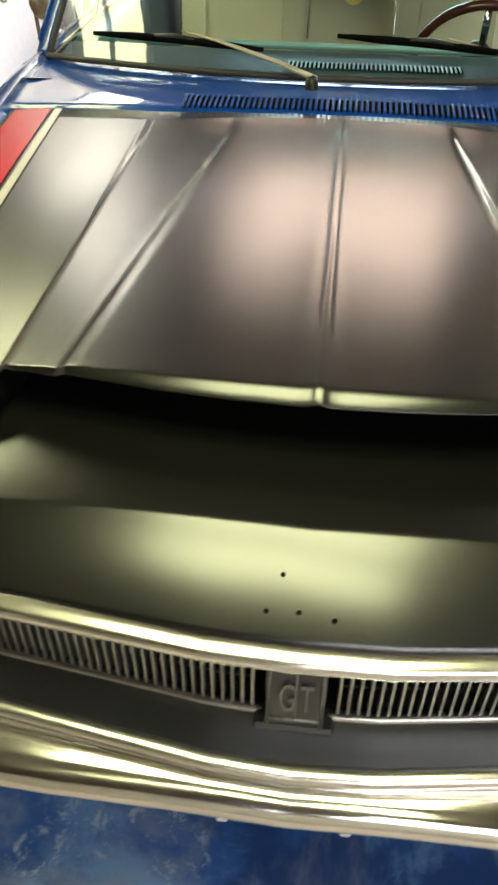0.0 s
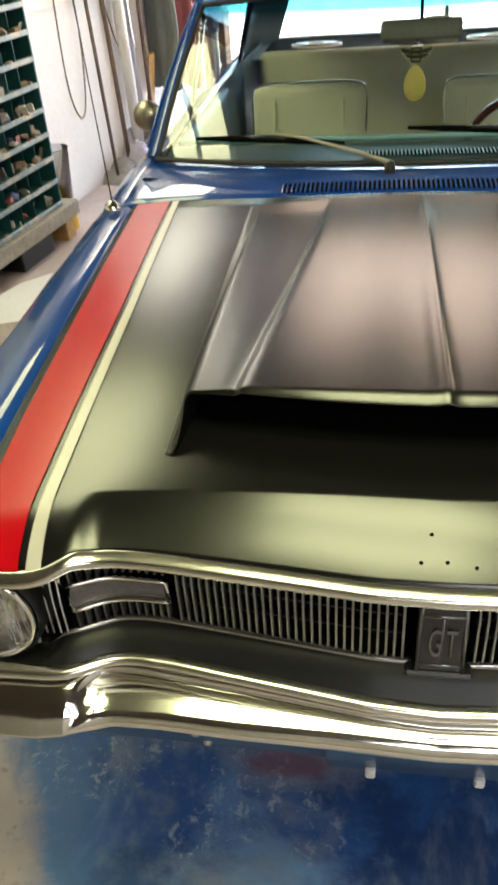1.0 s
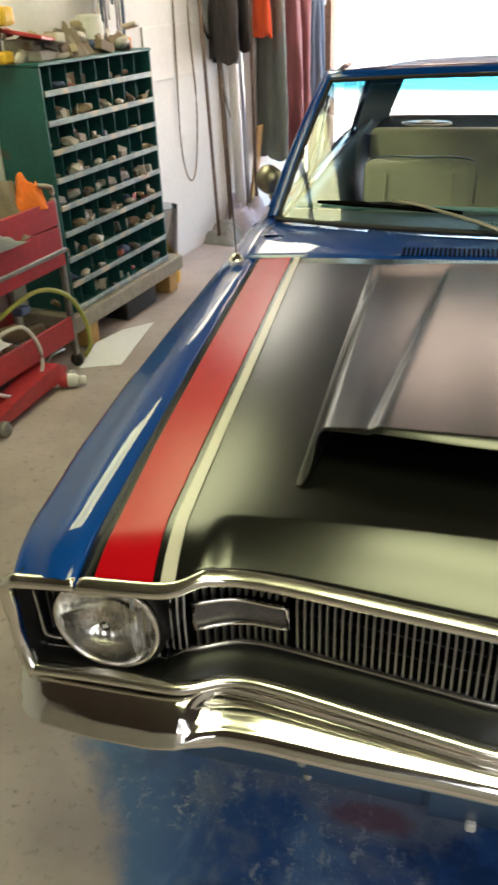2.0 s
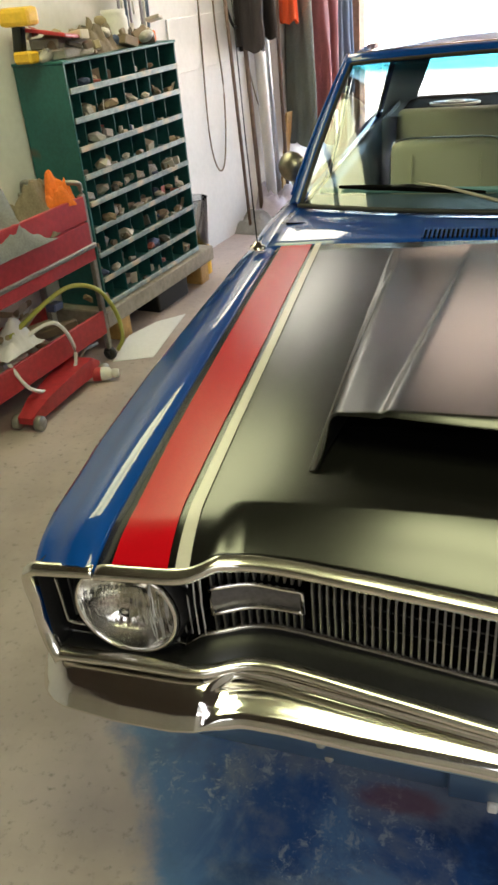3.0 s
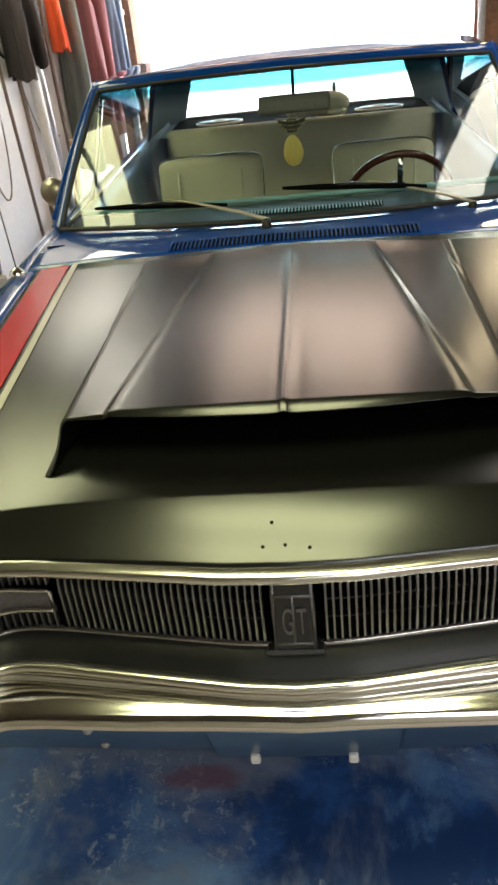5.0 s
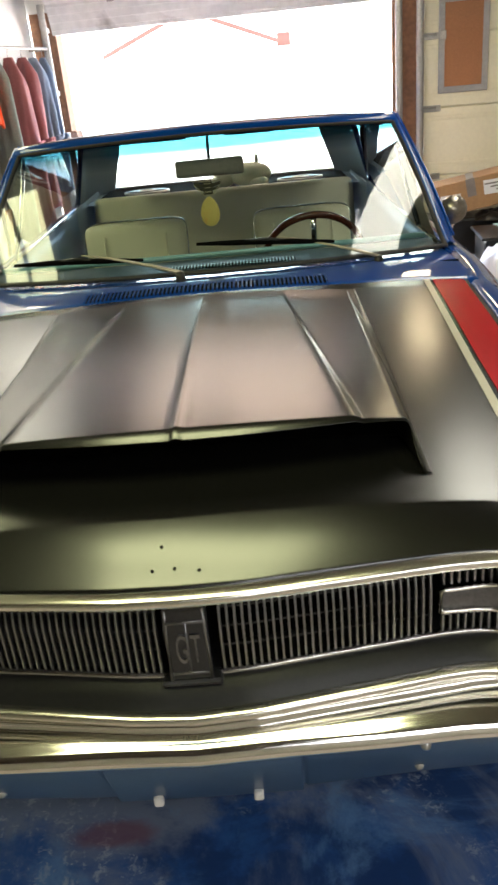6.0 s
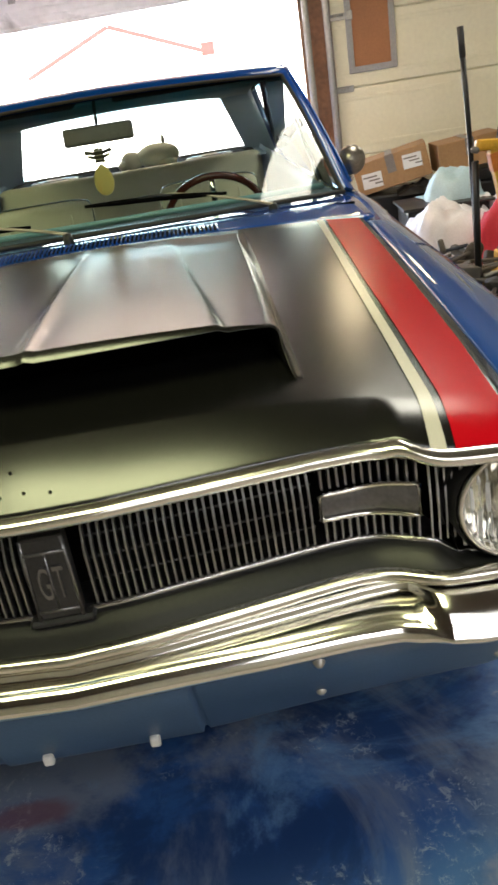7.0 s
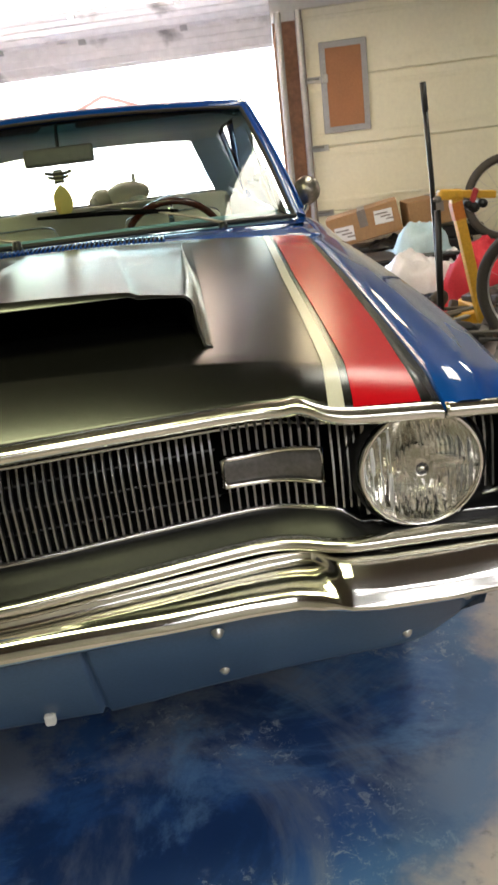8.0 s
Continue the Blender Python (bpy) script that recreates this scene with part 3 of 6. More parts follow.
def lamp_bezel(side):
    """Black plate round the lamp, from a round hole to the square opening."""
    rows, cx, cz = [], 0.69, 0.727
    for k in range(64):
        a = 2 * math.pi * k / 64
        c, s = math.cos(a), math.sin(a)
        m = 1 / max(abs(c) / (0.142 if c > 0 else 0.088), abs(s) / (0.078 if s > 0 else 0.084))
        px, pz = cx + c * m, cz + s * m
        q = 0.096
        rows.append([(side * (cx + c * q), -0.010, cz + s * q), (side * (cx + c * (q + 0.004)), 0.020, cz + s * (q + 0.004)), (side * (cx + c * max(m, q + 0.010)), 0.030, cz + s * max(m, q + 0.010)), (side * (cx + c * max(m, q + 0.012) * 1.01), -0.012, cz + s * max(m, q + 0.012) * 1.01)])
    return obj("lamp_bezel", *sheet(rows, close_v=True), M_BLACK, car, "black plate round the headlamp")


for side in (-1, 1):
    lamp_bezel(side)
    rows = [[(side * x, y, z) for x, y in ((0.8275, -0.052), (0.826, -0.046), (0.822, -0.020), (0.818, 0.034))] for z in spread(0.630, 0.815, 6)]
    rod("lamp_frame", arc([(side * x, y, z) for x, y, z in ((0.772, -0.020, 0.803), (0.808, -0.024, 0.800), (0.814, -0.024, 0.786), (0.812, -0.024, 0.690), (0.806, -0.024, 0.674), (0.782, -0.020, 0.668))], 4), 0.0035, M_CHROME_WORN, car, "thin bright frame beside the headlamp", 8)
    obj("lamp_frame_side", *sheet(rows), M_BLACK, car, "black side of the headlamp opening")
for x in (-0.69, 0.69):
    build_headlamp(x)


# Bumper: a rounded chrome blade that steps forward outside the grille.
def bumper_y(x):
    ax = abs(x)
    y = lerp_table([(0, -0.045), (0.1, -0.042), (0.28, -0.024), (0.46, -0.008), (0.505, -0.008), (0.52, -0.012), (0.535, -0.024), (0.552, -0.040), (0.57, -0.047), (0.60, -0.050), (0.9, -0.052)], ax)
    if ax > 0.78:
        t = min(1.0, (ax - 0.78) / 0.096)
        y += 0.10 * (1 - math.sqrt(max(0.0, 1 - t * t)))
    return y


def front_y(x):
    """The foremost line of the bumper."""
    return lerp_table([(0, -0.091), (0.15, -0.089), (0.30, -0.089), (0.42, -0.086), (0.49, -0.088), (0.53, -0.102), (0.56, -0.114), (0.60, -0.121), (0.70, -0.121), (0.78, -0.113)], abs(x)) + bumper_y(x) - bumper_y(min(abs(x), 0.78))


def ridge_z(x):
    return lerp_table([(0, 0.586), (0.30, 0.600), (0.45, 0.608), (0.56, 0.612), (0.9, 0.610)], abs(x))


def foot_z(x):
    return lerp_table([(0, 0.535), (0.20, 0.542), (0.30, 0.547), (0.45, 0.556), (0.9, 0.554)], abs(x))


def blade(points):
    return [(p.x, p.y) for p in arc([(y, z, 0) for y, z in points], 3)]


def hollow(x):
    """Inside the grille's width a narrow ridge stands behind a flat shelf with a rolled front edge."""
    r, f, zr, zb = bumper_y(x), front_y(x), ridge_z(x), foot_z(x)
    back, fore = r - 0.010, f + 0.022
    z0 = zr - 0.011
    shelf, z = [(back, z0)], z0
    for k in range(1, 6):
        z -= (back - fore) / 5 * math.tan(radians(4 + 22 * (k - 0.5) / 5))
        shelf.append((back + (fore - back) * k / 5, z))
    shelf, zs = tuple(shelf), z
    return blade(((r + 0.065, zr - 0.012), (r + 0.012, zr + 0.001), (r + 0.002, zr + 0.003), (r - 0.0045, zr - 0.0005), (r - 0.0065, zr - 0.006)) + shelf + ((f + 0.013, zs - 0.0036), (f + 0.006, zs - 0.0095), (f + 0.0015, zs - 0.017), (f, zs - 0.025), (f + 0.004, zb + 0.003), (f + 0.013, zb), (f + 0.045, zb + 0.004)))


def flat(x):
    """Outside it the face is one plain band, rolled at both edges."""
    r, f, zr, zb = bumper_y(x), front_y(x), ridge_z(x), foot_z(x)
    d = f - r
    face = tuple((r + (0.80 + 0.20 * k) * d, zr - 0.027 - 0.018 * k) for k in (0.0, 0.25, 0.5, 0.75, 1.0))
    return blade(((r + 0.065, zr - 0.012), (r + 0.014, zr + 0.001), (r + 0.08 * d, zr + 0.003), (r + 0.22 * d, zr + 0.002), (r + 0.36 * d, zr - 0.0025), (r + 0.48 * d, zr - 0.0075), (r + 0.60 * d, zr - 0.0135), (r + 0.70 * d, zr - 0.020)) + face + ((f - 0.001, zb + 0.0075), (f + 0.001, zb + 0.0045), (f + 0.004, zb + 0.002), (f + 0.013, zb), (f + 0.045, zb + 0.004)))


def blade_at(x):
    w = smooth(0.515, 0.560, abs(x))
    return [(a + (c - a) * w, b + (d - b) * w) for (a, b), (c, d) in zip(hollow(x), flat(x))]


xs = sorted(set(spread(-0.78, 0.78, 120)) | {s * v for s in (-1, 1) for v in spread(0.505, 0.575, 24)})
ends = [0.80, 0.82, 0.84, 0.855, 0.866, 0.873]
xs = [-x for x in reversed(ends)] + xs + ends
rows = []
for x in xs:
    rows.append([(x, y, z) for y, z in blade_at(x)])
for side, at in ((-1, 0), (1, len(rows))):
    tail = []
    for y in (0.08, 0.16, 0.24):
        tail.append([(side * (0.874 + 0.010 * y - (q - front_y(0.873) - 0.006) * 0.5), y, z) for q, z in flat(0.873)])
    rows = (list(reversed(tail)) + rows) if side < 0 else rows + tail
bumper = obj("front_bumper", *sheet(rows), M_CHROME, car, "polished chrome front bumper")

# Painted valance under the bumper.
def valance_y(x, z):
    y = -0.073 + 0.05 * smooth(0.62, 0.84, abs(x)) + 0.53 * (0.545 - z)
    return max(y, front_y(x) + 0.024) if z > 0.52 else y


rows = []
for x in sorted(set(spread(-0.80, 0.80, 100)) | {s * v for s in (-1, 1) for v in (0.1635, 0.166, 0.1685, 0.172)}):
    ax = abs(x)
    mid = 1 - smooth(0.166, 0.172, ax)
    low = lerp_table([(0, 0.364), (0.166, 0.366), (0.172, 0.342), (0.24, 0.352), (0.30, 0.367), (0.40, 0.384), (0.50, 0.397), (0.60, 0.406), (0.70, 0.408), (0.76, 0.445), (0.80, 0.50)], ax)
    zs = [0.575, 0.545, 0.50, 0.45, low + 0.010]
    groove = 0.014 if 0.165 < ax < 0.170 else 0.0
    row = [(x, valance_y(x, z) - (0.004 + 0.09 * max(0.0, 0.545 - z)) * mid + groove, z) for z in zs]
    y = row[-1][1]
    rows.append(row + [(x, y + 0.008, low), (x, y + 0.05, low - 0.002), (x, y + 0.30, low + 0.02)])
valance = obj("valance", *sheet(rows), M_VALANCE, car, "faded blue painted valance under the bumper")
for x in (-0.092, 0.085):
    box("plate_nut", (0.017, 0.014, 0.020), (x, valance_y(x, 0.384) - 0.025, 0.384), M_WHITE_PLASTIC, valance, "white plastic licence plate nut", bevel=0.003)
for x, z in ((0.366, 0.524), (0.367, 0.419), (-0.366, 0.524), (-0.367, 0.419), (0.66, 0.44), (-0.66, 0.44), (0.76, 0.49)):
    y = valance_y(x, z)
    v, f = lathe([(0.0, 0.006), (0.005, 0.005), (0.008, 0.001), (0.010, -0.004)], 12)
    obj("bolt", place(v, pose(x, y - 0.001, z, 115, 0, 0)), f, M_ALU, valance, "bolt head")

# ---- cabin, roof and interior ----
def shield_point(u, v):
    """A point of the windscreen: u from -1 to 1 across, v from 0 at the bottom to 1 at the top."""
    a, b = shield_low(u * SHIELD_W), shield_top(u * 0.672)
    p = a.lerp(b, v)
    bulge = 0.02 * math.sin(math.pi * v)
    return Vector((p.x, p.y - bulge * 0.6, p.z + bulge * 0.8))


rows = [[shield_point(u, v) for u in spread(-1, 1, 28)] for v in spread(0, 1, 10)]
shield = obj("windscreen", *sheet(rows), M_SHIELD, car, "curved windscreen with a teal shade band")
shield.visible_shadow = False
edge = [shield_point(u, 0) for u in spread(-1, 1, 28)] + [shield_point(1, v) for v in spread(0.06, 0.94, 8)] + [shield_point(u, 1) for u in spread(1, -1, 28)] + [shield_point(-1, v) for v in spread(0.94, 0.06, 8)]
header = [shield_point(u, 0.925) + Vector((0, -0.006, 0.004)) for u in spread(-0.99, 0.99, 28)]
rod("header_seal", header, 0.008, M_HEADLINER, shield, "dark brown seal under the roof edge", 8, 0.7)
rod("gasket", edge + [edge[0]], 0.011, M_RUBBER, shield, "black rubber windscreen gasket", 8, 0.7)


def roof_point(u, y):
    x = u * lerp_table([(1.97, 0.69), (2.6, 0.70), (3.4, 0.66)], y)
    crown = lerp_table([(1.97, 1.372), (2.1, 1.382), (2.5, 1.392), (2.9, 1.384), (3.2, 1.352), (3.42, 1.312)], y)
    return Vector((x, y, crown - 0.026 * u * u - 0.020 * u ** 8))


rows = []
for i in range(17):
    row = []
    for u in spread(-1, 1, 24):
        y0 = shield_top(u * 0.672).y - 0.012
        y = y0 + (3.42 - y0) * i / 16
        p = roof_point(u, y)
        row.append(p if i else Vector((p.x, p.y, shield_top(u * 0.672).z + 0.004)))
    if i == 0:
        for dy, dz in ((-0.024, -0.034), (-0.026, -0.028), (-0.020, -0.010)):
            low = [p + Vector((0, dy, dz)) for p in row]
            rows.append([low[0] + Vector((-0.006, 0, -0.010))] + low + [low[-1] + Vector((0.006, 0, -0.010))])
    rows.append([row[0] + Vector((-0.006, 0, -0.030))] + row + [row[-1] + Vector((0.006, 0, -0.030))])
roof = obj("roof", *sheet(rows), M_BLUE, car, "glossy blue steel roof")
rows = [[Vector((p.x * 0.97, p.y + 0.02, p.z - 0.035)) for p in r[1:-1]] for r in rows[4:]]
obj("headliner", *sheet(rows), M_PALE_LINER, roof, "pale blue-grey headliner")

for side in (-1, 1):
    # Windscreen pillar.
    rows = []
    for i in range(13):
        t = i / 12
        g = shield_point(side * 1.0, t)
        out = Vector((side * 0.046, 0.040, -0.006)).lerp(Vector((side * 0.032, 0.034, 0.0)), t)
        rows.append([g + Vector((side * 0.002, -0.004, 0.006)), g + Vector((side * 0.012, 0.000, 0.012)), g + out * 0.6 + Vector((0, 0, 0.008)), g + out, g + out + Vector((side * 0.002, 0.03, -0.006)), g + out + Vector((-side * 0.02, 0.05, -0.01))])
    obj("pillar", *sheet(rows), M_BLUE, car, "blue windscreen pillar")
    rod("drip_rail", [shield_point(side, v) + Vector((side * (0.046 - 0.014 * v), 0.042 - 0.006 * v, -0.002)) for v in spread(0.05, 1, 8)] + [roof_point(side, y) + Vector((side * 0.010, 0, -0.012)) for y in spread(2.2, 3.4, 8)], 0.006, M_BLUE, roof, "drip rail", 6)
    # Rear pillar, inside and out.
    rows = []
    for t in spread(0, 1, 8):
        a, b = roof_point(side * 1.0, 3.14), Vector((side * 0.80, 3.36, 0.945))
        c, d = Vector((side * 0.53, 3.42, 1.305)), Vector((side * 0.672, 3.80, 0.965))
        rows.append([a.lerp(b, t), a.lerp(b, t) * 0.55 + c.lerp(d, t) * 0.45 + Vector((side * 0.05, 0, 0.0)), c.lerp(d, t)])
    obj("rear_pillar", *sheet(rows), M_BLUE, car, "broad blue rear pillar")
    rows = [[p + Vector((-side * 0.03, -0.02, 0)) for p in r] for r in rows]
    obj("pillar_trim", *sheet(rows), M_PILLAR_TRIM, car, "pale blue inner pillar trim")
    rows = [[(side * 0.705, y, z) for z in (0.45, 0.70, 0.94, 1.0)] for y in spread(2.95, 3.88, 6)]
    obj("quarter_trim", *sheet(rows), M_PALE_BLUE, car, "blue vinyl trim beside the rear seat")
    rows = [[(side * x, y, 0.972) for x in (0.655, 0.70, 0.745)] for y in spread(3.22, 3.84, 5)]
    obj("shelf_end", *sheet(rows), M_PALE_BLUE, car, "blue trim at the end of the parcel shelf")
    # Side of the body.
    for name, y0, y1, label in (("door", 1.668, 2.86, "blue car door"), ("quarter_panel", 2.866, 4.78, "blue rear quarter panel")):
        rows = []
        for y in spread(y0, y1, 26):
            r2 = 0.36 ** 2 - (y - 3.62) ** 2
            low = max(0.24, 0.33 + math.sqrt(r2)) if r2 > 0 else 0.24
            e = lerp_table([(1.6, 0.892), (3.4, 0.885), (4.78, 0.85)], y)
            rows.append([(side * x, y, z) for x, z in ((0.775, 0.90), (0.780, 0.946), (0.79, 0.952), (0.83, 0.945), (e - 0.02, 0.92), (e - 0.004, 0.885), (e, 0.86), (e - 0.006, 0.82), (e - 0.010, max(low, 0.6)), (e - 0.03, max(low, 0.42)), (e - 0.07, low))])
        panel = obj(name, *sheet(rows), M_BLUE, car, label)
        if name == "door":
            rows = [[(side * 0.735, y, 0.35), (side * 0.735, y, 0.80), (side * 0.745, y, 0.90), (side * 0.765, y, 0.945), (side * 0.782, y, 0.946)] for y in spread(1.62, 3.85, 24)]
            obj("door_card", *sheet(rows), M_PALE_BLUE, panel, "pale blue vinyl door lining")
            rod("sill_trim", [(side * 0.772, 1.66, 0.953), (side * 0.772, 3.0, 0.955)], 0.008, M_CHROME, panel, "bright trim along the window sill", 8)
            rows = [[(side * (0.770 - 0.085 * t), y + 0.42 * t * (1 - (y - 1.70) / 1.6) - 0.12 * t * (y - 1.70) / 1.6 + 0.0, 0.95 + 0.375 * t) for y in spread(1.70, 3.30, 8)] for t in spread(0, 1, 5)]
            g = obj("side_window", *sheet(rows), M_GLASS, panel, "raised side window")
            g.visible_shadow = False
            rod("vent_frame", [(side * 0.766, 2.02, 0.953), (side * 0.735, 2.10, 1.10), (side * 0.700, 2.17, 1.30)], 0.008, M_CHROME, panel, "vent window frame", 8)
            v, f = lathe([(0.001, -0.022), (0.018, -0.020), (0.036, -0.010), (0.048, 0.004), (0.052, 0.016), (0.050, 0.024), (0.044, 0.026), (0.001, 0.024)], 28)
            mirror = obj("side_mirror", place(v, pose(side * 0.878, 1.915, 1.016, -90, 0, side * 8)), f, M_MIRROR_BACK, panel, "round dulled chrome side mirror")
            rod("mirror_arm", arc([(side * 0.85, 1.93, 0.935), (side * 0.868, 1.93, 0.955), (side * 0.876, 1.93, 0.985)], 4), [0.016] + [0.010] * 7 + [0.009], M_CHROME, mirror, "chrome mirror stalk")

# Rear window, deck and tail.
def rear_point(u, v):
    a, b = Vector((u * 0.665, 3.80 - 0.02 * u * u, 0.975)), Vector((u * 0.53, 3.42, 1.305 - 0.012 * u * u))
    return a.lerp(b, v)


g = obj("rear_window", *sheet([[rear_point(u, v) for u in spread(-1, 1, 12)] for v in spread(0, 1, 6)]), M_GLASS, car, "clear rear window")
g.visible_shadow = False
edge = [rear_point(u, 0) for u in spread(-1, 1, 12)] + [rear_point(1, v) for v in spread(0.1, 0.9, 5)] + [rear_point(u, 1) for u in spread(1, -1, 12)] + [rear_point(-1, v) for v in spread(0.9, 0.1, 5)]
rod("rear_gasket", edge + [edge[0]], 0.012, M_RUBBER, g, "black rear window seal", 8)
rows = [[(u * 0.80, y, lerp_table([(3.78, 0.962), (4.2, 0.955), (4.7, 0.92), (4.8, 0.86), (4.82, 0.5)], y) - 0.02 * u ** 4) for u in spread(-1, 1, 12)] for y in (3.78, 4.0, 4.2, 4.45, 4.7, 4.78, 4.805, 4.82)]
obj("trunk_lid", *sheet(rows), M_BLUE, car, "blue trunk lid and tail panel")
rows = [[(u * 0.80, y, 0.30) for u in (-1, 0, 1)] for y in (0.9, 2.0, 3.0, 4.7)]
obj("underbody", *sheet(rows), M_MATT_BLACK, car, "dark underbody")
rows = [[(u * 0.78, y, z) for u in (-1, 0, 1)] for y, z in ((1.45, 0.95), (1.5, 0.5), (1.52, 0.30))]
obj("firewall", *sheet(rows), M_MATT_BLACK, car)

# Wheels.
for x in (-0.735, 0.735):
    for y in (0.80, 3.62):
        wheel = new("wheel")
        wheel.parent = car
        wheel.matrix_local = pose(x, y, 0.320, 0, 90, 0)
        v, f = lathe([(0.19, -0.09), (0.27, -0.10), (0.312, -0.085), (0.320, -0.05), (0.320, 0.05), (0.312, 0.085), (0.27, 0.10), (0.19, 0.09)], 32)
        obj("tyre", v, f, M_RUBBER, wheel, "black rubber tyre")
        v, f = lathe([(0.19, -0.09), (0.17, -0.05), (0.10, -0.03), (0.01, -0.04), (0.01, 0.04), (0.10, 0.03), (0.17, 0.05), (0.19, 0.09)], 24)
        obj("rim", v, f, M_ALU, wheel, "steel wheel rim")

# Dashboard.
rows = []
for u in spread(-1, 1, 24):
    b = shield_low(u * 0.75)
    rows.append([(u * 0.75, b.y + 0.012, b.z - 0.018), (u * 0.75, b.y + 0.10, 0.962), (u * 0.75, 1.70 + 0.02 * u * u, 0.966), (u * 0.75, 1.745 + 0.02 * u * u, 0.958), (u * 0.75, 1.76 + 0.02 * u * u, 0.93), (u * 0.75, 1.74, 0.74)])
dash = obj("dashboard", *sheet(rows), M_DASH, car, "dark vinyl dashboard")
rod("dash_rail", [(u * 0.74, 1.752 + 0.02 * u * u, 0.968) for u in spread(-1, 1, 20)], 0.010, M_TEAL_TRIM, dash, "pale teal rail along the dash edge", 8)
rows = [[(x, 1.56 + 0.05 * k / 2, 0.9665) for x in spread(-0.15, 0.28, 4)] for k in range(3)]
grid = obj("defroster_panel", *sheet(rows), M_MATT_BLACK, dash)
bm = slab(bmesh.new(), (0.004, 0.05, 0.003), bevel=0.001)
first = None
for i in range(40):
    if first is None:
        first = part("fin", bm, M_TEAL_TRIM, grid)
        ob = first
    else:
        ob = new("fin", first.data)
        ob.parent = grid
    ob.location = (-0.148 + 0.0108 * i, 1.585, 0.9685)

# Steering wheel.
steer = new("steering_wheel")
steer.parent = car
steer.matrix_local = pose(0.372, 2.035, 0.872, 116, 0, 0)
tagged(steer, "dark wood-rimmed steering wheel with chrome spokes")
rod("rim", [(0.185 * math.cos(a), 0.185 * math.sin(a), 0) for a in (2 * math.pi * k / 40 for k in range(41))], 0.0135, M_WOOD_DARK, steer, "varnished dark wood rim", 10)
for a in (90, 210, 330):
    c, s = math.cos(radians(a)), math.sin(radians(a))
    rod("spoke", [(0.04 * c, 0.04 * s, 0.03), (0.178 * c, 0.178 * s, 0.0)], 0.011, M_CHROME, steer, "chrome spoke", 8, 0.35)
v, f = lathe([(0.0, 0.055), (0.035, 0.05), (0.045, 0.03), (0.03, -0.2)], 20)
obj("hub", place(v, pose(0, 0, 0, 180, 0, 0)), f, M_BLACK, steer, "black hub")


def cushion(w, d, h, soft=0.05):
    """A padded block with rounded edges, base at z = 0."""
    bm = bmesh.new()
    slab(bm, (w, d, h), (0, 0, h / 2), bevel=min(soft, d * 0.45), segments=4)
    return bm


def front_seat(x, w):
    seat = new("front_seat")
    seat.parent = car
    seat.matrix_local = pose(x, 2.62, 0.30)
    tagged(seat, "cream vinyl bucket seat with bright trim")
    bm = cushion(w, 0.12, 0.585, 0.05)
    bmesh.ops.rotate(bm, verts=bm.verts, matrix=Matrix.Rotation(radians(-12), 3, "X"))
    back = part("backrest", bm, M_CREAM_VINYL, seat, "cream vinyl backrest", True)
    back.location = (0, 0.0, 0.07)
    for k in (-0.30, 0.30):
        rod("seam", [(k * w, -0.064, 0.05), (k * w, 0.052 - 0.008, 0.53)], 0.004, M_CREAM_VINYL, back, "", 6)
    line = arc([(-w / 2 + 0.004, 0.05, 0.40), (-w / 2 + 0.006, 0.09, 0.54), (-w / 2 + 0.05, 0.118, 0.578), (0, 0.12, 0.582), (w / 2 - 0.05, 0.118, 0.578), (w / 2 - 0.006, 0.09, 0.54), (w / 2 - 0.004, 0.05, 0.40)], 6)
    rod("back_trim", line, 0.007, M_CHROME, back, "bright trim bead round the backrest", 6)
    part("seat_cushion", cushion(w, 0.52, 0.16, 0.06), M_CREAM_VINYL, seat, "cream vinyl seat cushion", True).location = (0, -0.30, 0.02)
    return seat


front_seat(-0.395, 0.475)
front_seat(0.372, 0.445)
bench = new("rear_seat")
bench.parent = car
bench.matrix_local = pose(0, 3.16, 0.268)
tagged(bench, "wide cream vinyl rear bench")
bm = cushion(1.36, 0.14, 0.66, 0.05)
bmesh.ops.rotate(bm, verts=bm.verts, matrix=Matrix.Rotation(radians(-14), 3, "X"))
part("backrest", bm, M_CREAM_VINYL, bench, "cream vinyl bench backrest", True).location = (0, 0, 0.08)
part("seat_cushion", cushion(1.30, 0.50, 0.16, 0.06), M_CREAM_VINYL, bench, "", True).location = (0, -0.30, 0.04)
shelf = box("parcel_shelf", (1.34, 0.52, 0.02), (0, 3.55, 0.968), M_MATT_BLACK, car, "black parcel shelf", bevel=0.004)
for x in (-0.42, 0.42):
    for k, mat in ((0, M_WHITE_PLASTIC), (1, M_BLACK), (2, M_WHITE_PLASTIC)):
        r = (0.125, 0.112, 0.05)[k]
        v, f = lathe([(r, 0.0), (r, 0.008 + 0.003 * k), (r - 0.012 if k != 1 else 0.001, 0.010 + 0.003 * k), (r - 0.013 if k != 1 else 0.0005, 0.002 + 0.005 * k)], 36)
        sp = obj("speaker" if k == 0 else "speaker_cone" if k == 1 else "speaker_ring", place(v, pose(x, 3.50, 0.979) @ Matrix.Diagonal((1, 0.62, 1, 1))), f, mat, shelf if k == 0 else sp0, ("white oval speaker frame", "black speaker cone", "white inner ring")[k])
        if k == 0:
            sp0 = sp

